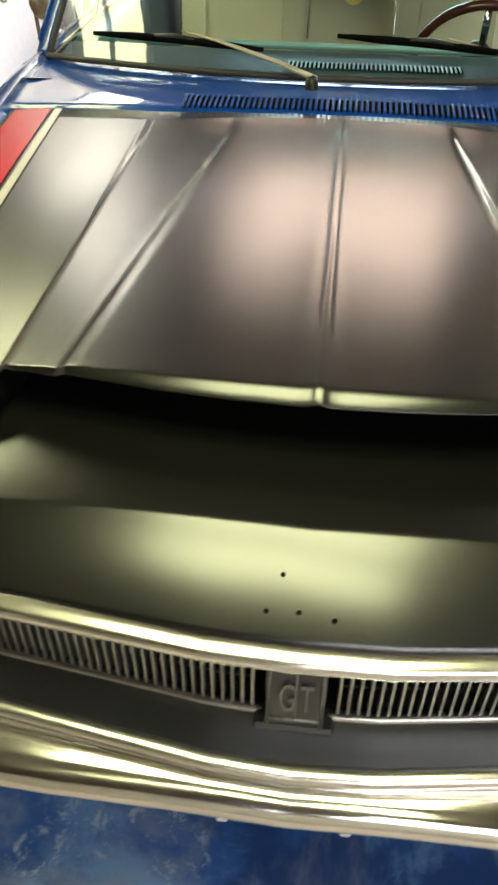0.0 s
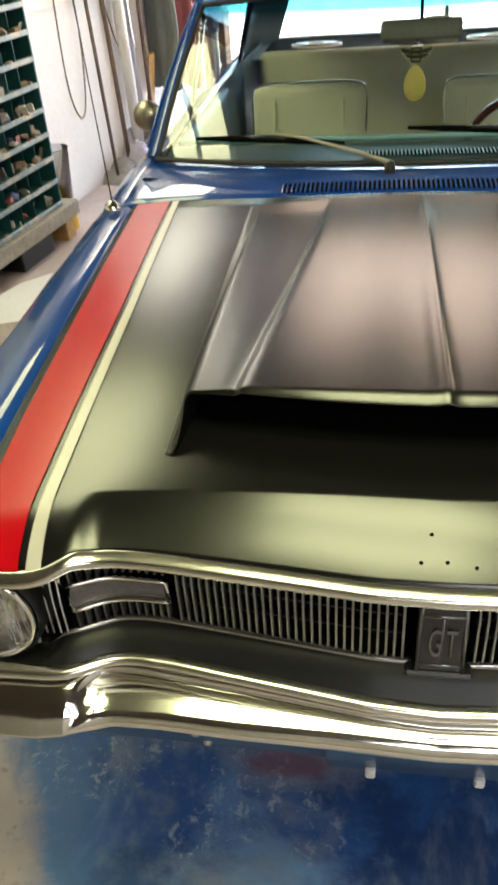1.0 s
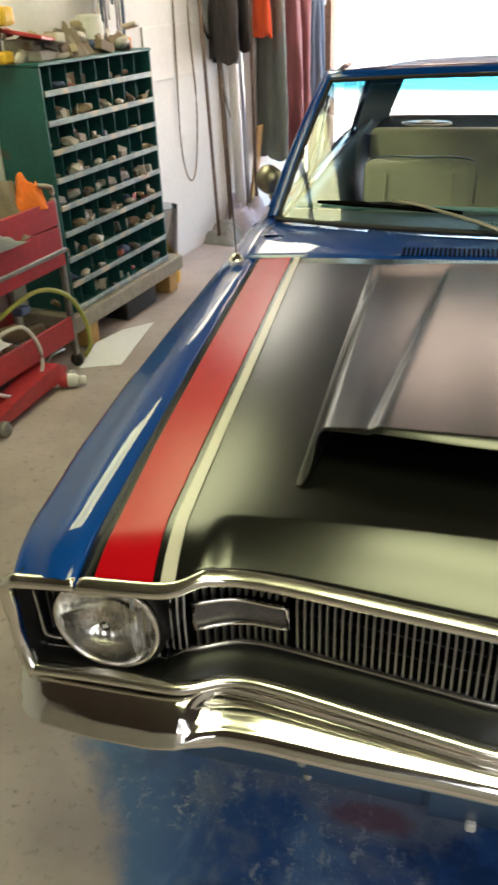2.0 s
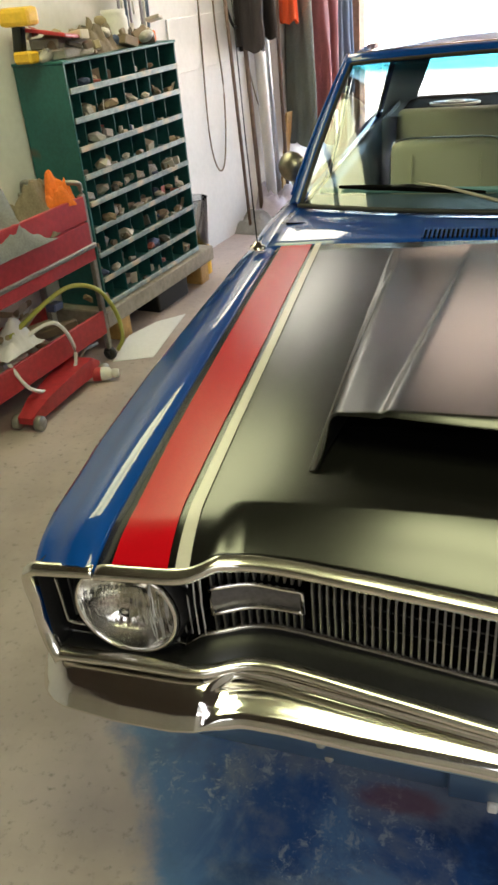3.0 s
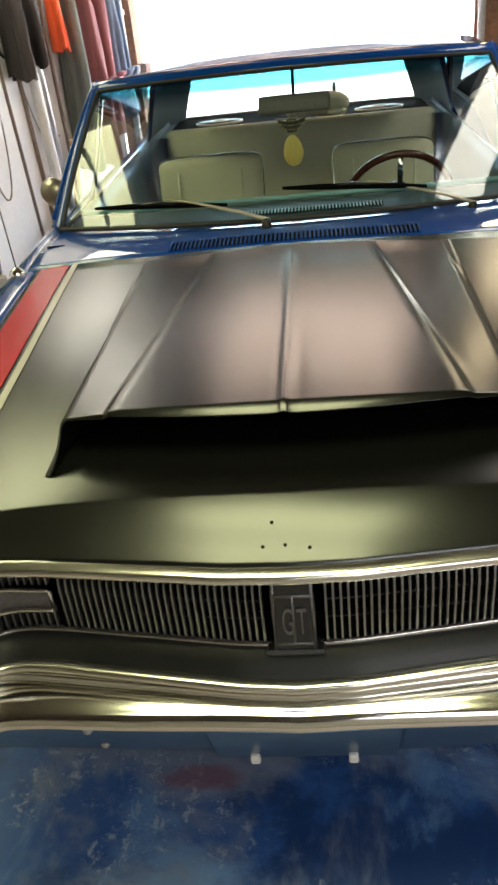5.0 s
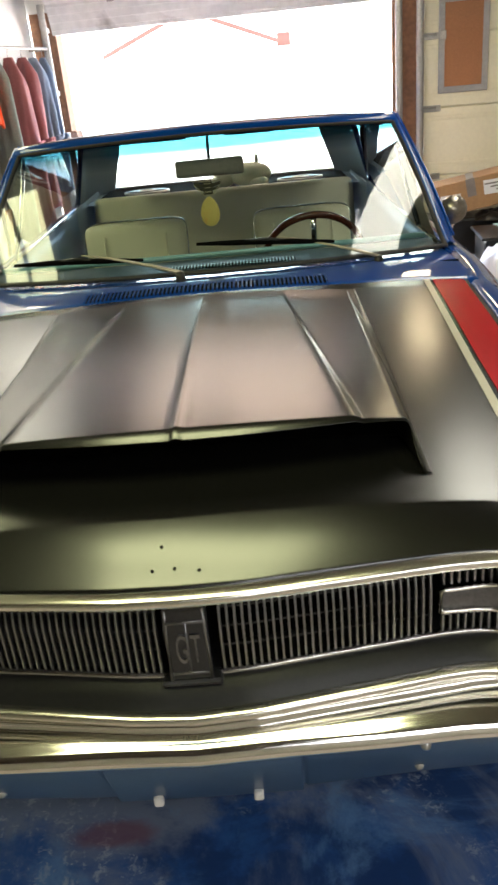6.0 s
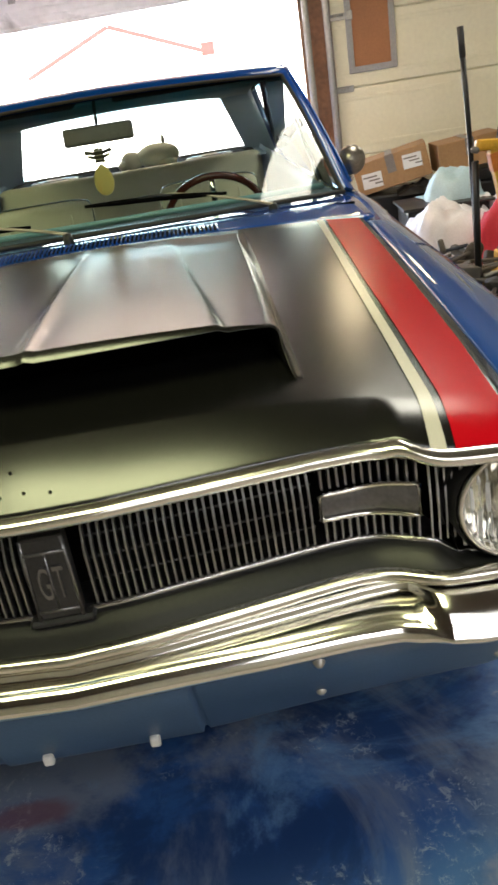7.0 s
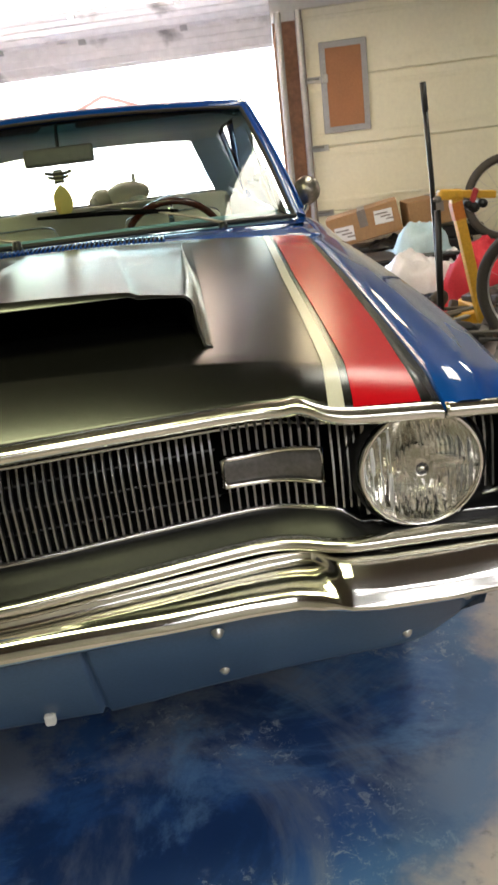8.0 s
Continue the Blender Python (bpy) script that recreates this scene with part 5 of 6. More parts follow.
def shades(mat, spread_value=0.55):
    """Lets every loose piece of a joined mesh have its own tone."""
    n, l = mat.node_tree.nodes, mat.node_tree.links
    b = n["Principled BSDF"]
    old = b.inputs["Base Color"].links[0].from_socket
    geo, ramp, mix = n.new("ShaderNodeNewGeometry"), n.new("ShaderNodeValToRGB"), n.new("ShaderNodeMix")
    mix.data_type = "RGBA"
    mix.inputs[0].default_value = spread_value
    ramp.color_ramp.interpolation = "CONSTANT"
    el = ramp.color_ramp.elements
    el[0].color, el[1].color = (0.10, 0.09, 0.08, 1), (0.70, 0.66, 0.58, 1)
    for at, col in ((0.18, (0.28, 0.21, 0.14, 1)), (0.36, (0.50, 0.47, 0.42, 1)), (0.56, (0.60, 0.55, 0.46, 1)), (0.74, (0.44, 0.36, 0.23, 1)), (0.88, (0.06, 0.10, 0.22, 1)), (0.92, (0.35, 0.07, 0.05, 1)), (0.95, (0.66, 0.62, 0.55, 1))):
        e = el.new(at)
        e.color = col
    l.new(geo.outputs["Random Per Island"], ramp.inputs[0])
    l.new(old, mix.inputs[6])
    l.new(ramp.outputs[0], mix.inputs[7])
    l.new(mix.outputs[2], b.inputs["Base Color"])
    return mat


shades(M_SMALL, 0.85)
WALL_TURN = -9


def at_world(x, y, z=0.0, turn=0.0):
    """A pose in the room, turned with its walls."""
    return pose(x, y, z, 0, 0, WALL_TURN + turn)


# Bolt bin: local x runs along the wall away from the door, y into the wall.
def bolt_bin():
    w, d, h, cols, rows_n = 0.98, 0.285, 1.13, 8, 9
    b = thing("bolt_bin", G @ pose(-2.425, 3.18, 0.215, 0, 0, 90), "teal steel pigeonhole rack full of small parts", "parts rack")
    # x from 0 to -w is towards the camera; y from 0 to d is towards the wall
    box("back_panel", (w, 0.006, h), (-w / 2, d - 0.003, h / 2), M_TEAL, b, bevel=0.001)
    for x in (-0.006, -w + 0.006):
        box("side_panel", (0.012, d, h), (x, d / 2, h / 2), M_TEAL, b, "teal enamelled side", bevel=0.002)
    box("top_panel", (w + 0.01, d + 0.01, 0.014), (-w / 2, d / 2, h + 0.007), M_TEAL, b, bevel=0.003)
    step = h / rows_n
    for r in range(rows_n):
        z = r * step
        s = box("shelf", (w - 0.026, d - 0.012, 0.006), (-w / 2, d / 2, z + 0.006), M_TEAL, b, bevel=0.001)
        box("shelf_lip", (w - 0.02, 0.012, 0.026), (-w / 2, -0.004, z + 0.014), M_TEAL_EDGE, s, "worn bare shelf lip", bevel=0.003)
        for c in range(1, cols):
            box("divider", (0.005, d - 0.04, step - 0.012), (-w * c / cols, d / 2 + 0.012, z + step / 2), M_TEAL, s, bevel=0.001)
    return b, w, d, h, cols, step


rack, RW, RD, RH, RC, RSTEP = bolt_bin()
rnd = random.Random(11)
bm = bmesh.new()
for r in range(9):
    for c in range(8):
        for k in range(rnd.choice((0, 1, 2, 3, 3, 4))):
            x, y = -RW * (c + rnd.uniform(0.22, 0.78)) / RC, rnd.uniform(0.012, 0.10)
            z = r * RSTEP + 0.011
            kind = rnd.random()
            turn = (rnd.uniform(-20, 20), rnd.uniform(-20, 20), rnd.uniform(0, 180))
            if kind < 0.36:
                s = (rnd.uniform(0.02, 0.065), rnd.uniform(0.02, 0.07), rnd.uniform(0.015, 0.055))
                slab(bm, s, (x, y, z + s[2] * 0.6), turn, 0.003)
            elif kind < 0.58:
                rr = rnd.uniform(0.008, 0.018)
                bmesh.ops.create_cone(bm, segments=9, cap_ends=True, radius1=rr, radius2=rr * rnd.uniform(0.6, 1), depth=rnd.uniform(0.02, 0.06), matrix=pose(x, y, z + rr, rnd.choice((0, 90, 80)), 0, turn[2]))
            elif kind < 0.90:
                bmesh.ops.create_icosphere(bm, subdivisions=1, radius=rnd.uniform(0.018, 0.048), matrix=pose(x, y, z + 0.026, *turn) @ Matrix.Diagonal((1, 1.4, 0.7, 1)))
            else:
                slab(bm, (0.045, 0.002, rnd.uniform(0.04, 0.075)), (x, y, z + 0.03), (rnd.uniform(-30, 30), rnd.uniform(-15, 15), rnd.uniform(-30, 30)), 0)
clutter = part("small_parts", bm, M_SMALL)
clutter.matrix_world = rack.matrix_world.copy()
tagged(clutter, "mixed small hardware parts lying in the pigeonholes", "hardware", "", "stuff")


def put(name, m, mat, bm, label, category, soft=False, group=""):
    ob = part(name, bm, mat, None, "", soft)
    ob.matrix_world = m
    return tagged(ob, label, category, group)


RM = rack.matrix_world
put("plank", RM @ pose(-0.46, 0.13, -0.047), M_PLANK, slab(bmesh.new(), (1.16, 0.33, 0.085), bevel=0.006), "old grey timber plank under the parts rack", "plank")
for x in (0.03, -0.86):
    put("wood_block", RM @ pose(x, 0.09, -0.152), M_YELLOW_WOOD, slab(bmesh.new(), (0.10, 0.20, 0.124), bevel=0.006), "yellowed pine block holding up the plank", "wood block", False, "blocks under the plank")
case = put("black_case", RM @ pose(-0.34, 0.13, -0.155), M_BLACK, slab(bmesh.new(), (0.34, 0.26, 0.116), bevel=0.012, segments=2), "black plastic tool case under the plank", "tool case")
# On top of the rack.
top = RH + 0.014
for x, y, s, turn, mat, label, cat in ((-0.80, 0.14, (0.24, 0.20, 0.045), 6, M_BEIGE_BOX, "flat pale box on the parts rack", "box"), (-0.78, 0.15, (0.22, 0.18, 0.045), -5, M_BEIGE_BOX, "flat pale box on the parts rack", "box"), (-0.12, 0.12, (0.10, 0.12, 0.055), 12, M_ORANGE, "small orange tub on the parts rack", "tub")):
    z = top + s[2] / 2 + (0.045 if x == -0.78 else 0)
    put("flat_box" if cat == "box" else "orange_tub", RM @ pose(x, y, z, 0, 0, turn), mat, slab(bmesh.new(), s, bevel=0.006), label, cat)
put("magazine", RM @ pose(-0.86, 0.10, top + 0.104, 10, 6, 14), M_CART_RED, slab(bmesh.new(), (0.26, 0.20, 0.016), bevel=0.004), "red glossy catalogue lying on pale boxes", "magazine")
v, f = lathe([(0.001, 0.0), (0.062, 0.0), (0.068, 0.01), (0.068, 0.13), (0.060, 0.145), (0.062, 0.150), (0.062, 0.170), (0.001, 0.172)], 24)
jar = obj("jar", v, f, M_WHITE_PLASTIC)
jar.matrix_world = RM @ pose(-0.33, 0.14, top)
tagged(jar, "white plastic jar on the parts rack", "jar")
bm = bmesh.new()
rnd = random.Random(21)
for k in range(90):
    s = (rnd.uniform(0.02, 0.10), rnd.uniform(0.02, 0.07), rnd.uniform(0.012, 0.05))
    at = (rnd.uniform(-0.95, -0.03), rnd.uniform(0.03, 0.26), top + s[2] * 0.5 + 0.11 * rnd.random() ** 2.5)
    turn = (rnd.uniform(-25, 25), rnd.uniform(-25, 25), rnd.uniform(0, 180))
    if k % 3:
        slab(bm, s, at, turn, 0.004)
    else:
        bmesh.ops.create_icosphere(bm, subdivisions=2, radius=0.5, matrix=pose(*at, *turn) @ Matrix.Diagonal((s[0] * 1.3, s[1] * 1.3, s[2] * 1.3, 1)))
pile = part("hardware_pile", bm, M_SMALL)
pile.matrix_world = RM.copy()
tagged(pile, "loose hardware and tools heaped on the parts rack", "hardware", "", "stuff")
drill = thing("cordless_drill", RM @ pose(-1.02, 0.16, top), "yellow cordless drill standing beside the clutter", "drill")
box("body", (0.09, 0.16, 0.075), (0, 0, 0.185), M_DRILL, drill, "yellow drill body", bevel=0.02, segments=2)
box("battery", (0.07, 0.10, 0.05), (0, 0.0, 0.026), M_DRILL, drill, "yellow battery foot", bevel=0.01)
box("grip", (0.042, 0.05, 0.12), (0, 0.02, 0.10), M_BLACK, drill, "black grip", (10, 0, 0), 0.012, 2)


# Tool cart: local x along the wall (away from the camera), y into the wall.
def tool_cart():
    cart = thing("tool_cart", G @ pose(-2.33, 2.07, 0, 0, 0, 90), "scuffed red steel tool cart loaded with rags and tools", "tool cart")
    length, d = 1.05, 0.38
    for x in (-0.015, -length + 0.015):
        for y in (0.015, d - 0.015):
            box("leg", (0.028, 0.028, 0.80), (x, y, 0.42), M_BARE, cart, "bare grey metal leg", bevel=0.004)
            v, f = lathe([(0.001, -0.014), (0.03, -0.014), (0.034, -0.008), (0.034, 0.008), (0.03, 0.014), (0.001, 0.014)], 16)
            obj("caster", place(v, pose(x, y, 0.034, 90, 0, 90)), f, M_RUBBER, cart, "small rubber caster")
    tray = box("tray", (length - 0.03, d - 0.02, 0.012), (-length / 2, d / 2, 0.70), M_CART_RED, cart, "", bevel=0.003)
    for i, z in enumerate((0.645, 0.762)):
        dr = box("drawer", (length - 0.05, 0.02, 0.108), (-length / 2, 0.004, z), M_CART_RED, tray, "scuffed red drawer front", bevel=0.005, segments=2)
    box("tray_edge", (length, 0.03, 0.022), (-length / 2, 0.0, 0.588), M_BARE, tray, "worn bare metal edge", bevel=0.005)
    box("tray_skirt", (length - 0.02, 0.02, 0.06), (-length / 2, 0.004, 0.548), M_CART_RED, tray, bevel=0.004)
    for y in (0.01, d - 0.01):
        box("lower_tray", (length - 0.02, 0.016, 0.12), (-length / 2, y, 0.205), M_CART_RED, cart, "red lower tray side", bevel=0.004)
    box("lower_tray_floor", (length - 0.03, d - 0.03, 0.012), (-length / 2, d / 2, 0.155), M_CART_RED, cart, bevel=0.002)
    rod("handle", arc([(-0.012, 0.02, 0.70), (-0.004, 0.02, 0.84), (-0.03, 0.02, 0.875), (-0.06, 0.10, 0.88), (-0.03, 0.30, 0.875), (-0.004, d - 0.02, 0.84), (-0.012, d - 0.02, 0.70)], 5), 0.012, M_BARE, cart, "bent grey tube handle", 10)
    return cart


cart = tool_cart()
CM = cart.matrix_world


def rumpled(w, d, h, seed, n=26, peaks=3.0, full=2.0):
    """A heap of cloth: a rumpled dome with folds, closed below."""
    rows = []
    for i in range(n + 1):
        row = []
        for j in range(n + 1):
            x, y = (i / n - 0.5), (j / n - 0.5)
            edge = max(0.0, 1 - (4 * x * x + 4 * y * y)) ** 0.5 if full > 2 else max(0.0, 1 - (2 * abs(x)) ** 3) * max(0.0, 1 - (2 * abs(y)) ** 3)
            q = noise.noise(Vector((x * peaks + seed, y * peaks, 0))) + 0.5 * abs(noise.noise(Vector((x * peaks * 3, y * peaks * 3 + seed, 1))))
            row.append((x * w * (1 + 0.10 * q), y * d * (1 + 0.12 * q), max(0.002, h * edge * ((0.66 + 0.24 * q + 0.12 * (1 - abs(2 * noise.noise(Vector((x * peaks * 1.7, y * peaks * 1.7, seed + 3)))))) if full > 2 else (0.55 + 0.6 * q)))))
        rows.append(row)
    v, f = sheet(rows)
    k = len(v)
    base = [(x, y, 0) for x, y, z in v]
    m = n + 1
    rim = [i * m for i in range(m)] + [n * m + j for j in range(1, m)] + [i * m + n for i in range(n - 1, -1, -1)] + [j for j in range(n - 1, 0, -1)]
    f += [(rim[a], rim[(a + 1) % len(rim)], k + (a + 1) % len(rim), k + a) for a in range(len(rim))]
    v += [base[i] for i in rim]
    f.append(tuple(range(len(v) - 1, k - 1, -1)))
    return v, f


def heap(name, m, size, mat, seed, label, category, peaks=3.0, full=2.0):
    ob = obj(name, *rumpled(*size, seed, peaks=peaks, full=full), mat)
    ob.matrix_world = m
    return tagged(ob, label, category)


heap("grey_overalls", CM @ pose(-0.62, 0.16, 0.706, 0, 0, 0), (0.62, 0.40, 0.36), M_GREY_CLOTH, 3, "crumpled grey overalls heaped on the tool cart", "overalls", 3.5)
heap("brown_rag", CM @ pose(-0.20, 0.18, 0.706, 0, 0, 20), (0.34, 0.30, 0.22), M_BROWN_CLOTH, 9, "crumpled brown rags on the tool cart", "rag")
heap("brown_sack", RM @ pose(-0.55, 0.15, top, 0, 0, 10), (0.34, 0.24, 0.16), M_BROWN_CLOTH, 41, "crumpled brown paper sack on the parts rack", "sack", 5.0)
heap("orange_rag", CM @ pose(-0.10, 0.08, 0.80, 0, 0, 40), (0.16, 0.15, 0.15), M_ORANGE, 5, "bright orange rag on the brown rags", "rag")
bm = bmesh.new()
rnd = random.Random(4)
for k in range(26):
    s = (rnd.uniform(0.10, 0.38), rnd.uniform(0.02, 0.05), rnd.uniform(0.02, 0.05))
    slab(bm, s, (rnd.uniform(-0.80, -0.18), rnd.uniform(0.05, 0.32), 0.17 + 0.19 * rnd.random() ** 1.5), (rnd.uniform(-14, 14), rnd.uniform(-18, 18), rnd.uniform(-40, 40)), 0.006)
tools = part("old_tools", bm, M_SMALL)
tools.matrix_world = CM.copy()
tagged(tools, "old bars and tools piled on the lower tray", "tools", "", "stuff")
hose = rod("air_hose", [CM @ Vector(p) for p in arc([(-0.62, 0.06, 0.36), (-0.40, 0.02, 0.44), (-0.20, 0.02, 0.45), (-0.05, -0.01, 0.38), (0.03, -0.03, 0.24), (0.05, -0.03, 0.10), (0.06, 0.02, 0.02)], 6)], 0.011, M_HOSE, None, "", 8)
tagged(hose, "yellow-green air hose trailing from the tool cart", "hose")
hose = rod("white_hose", [CM @ Vector(p) for p in arc([(-0.58, 0.05, 0.33), (-0.42, -0.02, 0.36), (-0.33, -0.03, 0.22), (-0.36, -0.03, 0.10), (-0.50, -0.03, 0.07), (-0.66, -0.03, 0.15), (-0.70, 0.02, 0.28)], 6)], 0.009, M_WHITE_PLASTIC, None, "", 8)
tagged(hose, "white plastic hose looped over the lower tray", "hose")
heap("crumpled_bag", CM @ pose(-0.60, 0.10, 0.30), (0.24, 0.20, 0.14), M_PAPER, 31, "crumpled white bag among the tools", "bag")

# On the floor before the cart.
jack = thing("floor_jack", at_world(-2.03, 1.94, 0, 98), "low red trolley jack lying under the cart", "jack")
rows = [[(x, -w, 0.035), (x, -w, h), (x, w, h), (x, w, 0.035)] for x, w, h in ((-0.30, 0.035, 0.065), (-0.18, 0.05, 0.10), (0.05, 0.06, 0.115), (0.20, 0.075, 0.125), (0.26, 0.075, 0.085))]
v, f = sheet(rows, close_u=True)
f += [(3, 2, 1, 0), (16, 17, 18, 19)]
obj("body", v, f, M_CART_RED, jack, "scuffed red jack frame", False)
for x, y in ((-0.28, -0.055), (-0.28, 0.055), (0.26, -0.09), (0.26, 0.09)):
    v, f = lathe([(0.001, -0.016), (0.030, -0.016), (0.034, -0.01), (0.034, 0.01), (0.030, 0.016), (0.001, 0.016)], 18)
    obj("jack_wheel", place(v, pose(x, y, 0.0345, 90, 0, 0)), f, M_BARE, jack, "steel wheel")
rod("lever", [(0.20, 0, 0.11), (0.30, 0.02, 0.12), (0.44, 0.03, 0.09)], 0.010, M_BARE, jack, "steel lever")
can = thing("spray_can", at_world(-1.95, 2.15, 0.034, 25), "white spray can with a red band lying on its side", "spray can")
v, f = lathe([(0.001, 0.0), (0.031, 0.0), (0.033, 0.004), (0.033, 0.15), (0.028, 0.165), (0.018, 0.172), (0.018, 0.176), (0.022, 0.178), (0.022, 0.205), (0.001, 0.206)], 24)
obj("canister", place(v, pose(-0.10, 0, 0, 0, 90, 0)), f, M_WHITE_PLASTIC, can, "white canister")
v, f = lathe([(0.0336, 0.085), (0.0336, 0.125)], 24)
obj("band", place(v, pose(-0.10, 0, 0, 0, 90, 0)), f, M_CART_RED, can, "red printed band")
bm = bmesh.new()
vs = [bm.verts.new(p) for p in ((0, 0, 0), (0.20, 0.05, 0), (0.24, 0.62, 0.004), (0.10, 0.50, 0.008), (0.0, 0.30, 0.012))]
bm.faces.new(vs)
made = bmesh.ops.extrude_face_region(bm, geom=list(bm.faces))
bmesh.ops.translate(bm, verts=[g for g in made["geom"] if isinstance(g, bmesh.types.BMVert)], vec=(0, 0, 0.003))
put("paper_sheet", pose(-1.97, 2.36, 0.001, 0, 0, 8), M_PAPER, bm, "sheet of white paper on the floor", "paper")

# Beside the rack: a clear bin on a yellow can.
v, f = lathe([(0.001, 0.0), (0.075, 0.0), (0.08, 0.006), (0.08, 0.175), (0.074, 0.182), (0.001, 0.182)], 20)
ob = obj("yellow_can", v, f, M_DRILL)
ob.matrix_world = RM @ pose(0.19, 0.12, -0.215)
tagged(ob, "yellow paint can on the floor beside the rack", "paint can")
v, f = lathe([(0.001, 0.004), (0.075, 0.004), (0.095, 0.29), (0.099, 0.292), (0.097, 0.296), (0.092, 0.29), (0.072, 0.0), (0.001, 0.0)], 20)
ob = obj("clear_bucket", v, f, M_CLEAR)
ob.matrix_world = RM @ pose(0.19, 0.12, -0.033)
tagged(ob, "clear plastic bucket on the yellow can", "bucket")

# What hangs on the wall. Local x runs along the wall, y out of it, z up.
def on_wall(v, z=0.0):
    return G @ pose(U0, v, z, 0, 0, -90)


def cord(name, v, pts, radius, mat, label):
    m = on_wall(v)
    ob = rod(name, [m @ Vector(p) for p in arc(pts, 6)], radius, mat, None, "", 6)
    return tagged(ob, label, "cord", "cords on the wall")


cord("cord", 4.20, [(-0.0, 0.03, 2.3), (0.02, 0.02, 1.5), (-0.02, 0.02, 0.95), (0.05, 0.02, 0.55), (0.16, 0.02, 0.50), (0.24, 0.02, 0.75), (0.22, 0.02, 1.4), (0.22, 0.03, 2.3)], 0.006, M_BROWN_CLOTH, "thin brown cord hanging in a loop on the wall")
cord("cord", 4.25, [(-0.04, 0.04, 2.3), (-0.02, 0.04, 1.7), (-0.12, 0.04, 1.38), (-0.24, 0.04, 1.36), (-0.30, 0.04, 1.6), (-0.26, 0.04, 2.3)], 0.010, M_BLACK, "thick black cable hanging in a loop")
cord("cord", 4.30, [(-0.06, 0.03, 2.3), (-0.08, 0.03, 1.72), (-0.20, 0.03, 1.58), (-0.30, 0.03, 1.75), (-0.31, 0.03, 2.3)], 0.008, M_BLACK, "black cable hanging in a loop")
cord("cord", 4.62, [(0.10, 0.02, 2.3), (0.06, 0.02, 1.4), (-0.10, 0.02, 0.85), (-0.30, 0.02, 0.72), (-0.42, 0.02, 0.74)], 0.005, M_BROWN_CLOTH, "thin brown cord drooping along the wall")


def pole(name, v, x0, x1, z0, z1, radius, mat, label, out=0.06):
    m = on_wall(v)
    ob = rod(name, [m @ Vector((x0, out + 0.05, z0)), m @ Vector((x1, out, z1))], radius, mat, None, "", 8)
    return tagged(ob, label, "pole", "poles against the wall")


pole("wooden_pole", 4.30, 0.02, 0.06, 0.0, 1.95, 0.012, M_POLE, "brown wooden pole leaning on the wall")
pole("wooden_pole", 4.50, 0.0, 0.03, 0.0, 1.9, 0.016, M_POLE, "brown wooden pole leaning on the wall")
pole("white_pipe", 4.70, 0.0, 0.02, 0.0, 2.2, 0.040, M_WHITE_PLASTIC, "white plastic pipe standing against the wall")
pole("steel_pipe", 4.82, 0.0, 0.03, 0.0, 2.2, 0.028, M_ALU, "grey steel pipe standing against the wall")
pole("wooden_pole", 4.98, 0.08, 0.0, 0.0, 2.0, 0.014, M_POLE, "brown wooden pole leaning on the wall", 0.10)

RAIL = 1.86
rail = rod("coat_rail", [on_wall(4.08) @ Vector((0, 0.16, RAIL)), on_wall(6.36) @ Vector((0, 0.16, RAIL))], 0.012, M_BARE, None, "", 8)
tagged(rail, "steel rail on the wall for hanging clothes", "coat rail")
for v in (4.09, 6.35):
    box("rail_bracket", (0.03, 0.16, 0.03), tuple(on_wall(v) @ Vector((0, 0.08, RAIL))), M_BARE, rail, "", (0, 0, -99), 0.003)


def garment(name, v, width, z_bot, mat, label, seed, depth=0.11, shoulders=0.75, group="clothes on the rail"):
    """A hanging garment: a folded tube of cloth that hangs from a hanger."""
    rnd = random.Random(seed)
    ph, waves = rnd.uniform(0, 6), rnd.randint(3, 5)
    rows, z_top = [], RAIL - 0.07
    for i in range(19):
        t = i / 18
        z = z_top + (z_bot - z_top) * t
        w = width * (0.18 + (shoulders - 0.18) * smooth(0, 0.10, t) + (1 - shoulders) * smooth(0.1, 1, t)) / 2
        row = []
        for k in range(36):
            a = 2 * math.pi * k / 36
            fold = 1 + 0.22 * smooth(0.05, 0.6, t) * math.sin(waves * a + ph + 1.5 * t) + 0.10 * noise.noise(Vector((math.cos(a) * 2 + seed, math.sin(a) * 2, t * 5)))
            row.append((w * math.cos(a) * fold, depth / 2 * (0.35 + 0.65 * smooth(0, 0.2, t)) * math.sin(a) * (fold + 0.25 * math.sin(7 * math.cos(a) + ph)), z - RAIL + (0.02 * math.sin(3 * a + ph) if i == 18 else 0)))
        rows.append(row)
    g = thing(name, on_wall(v) @ pose(0, 0.16, RAIL, 0, 0, rnd.uniform(40, 65)), label, "clothing", group)
    verts, faces = sheet(rows, close_u=True)
    faces += [tuple(range(35, -1, -1))]
    obj("cloth", verts, faces, mat, g)
    rod("hanger", arc([(0.0, 0.0, 0.012), (0.014, 0, 0.006), (0.014, 0, -0.012), (0.0, 0, -0.03), (0, 0, -0.075)], 4), 0.002, M_BARE, g, "wire hanger hook", 5)
    return g


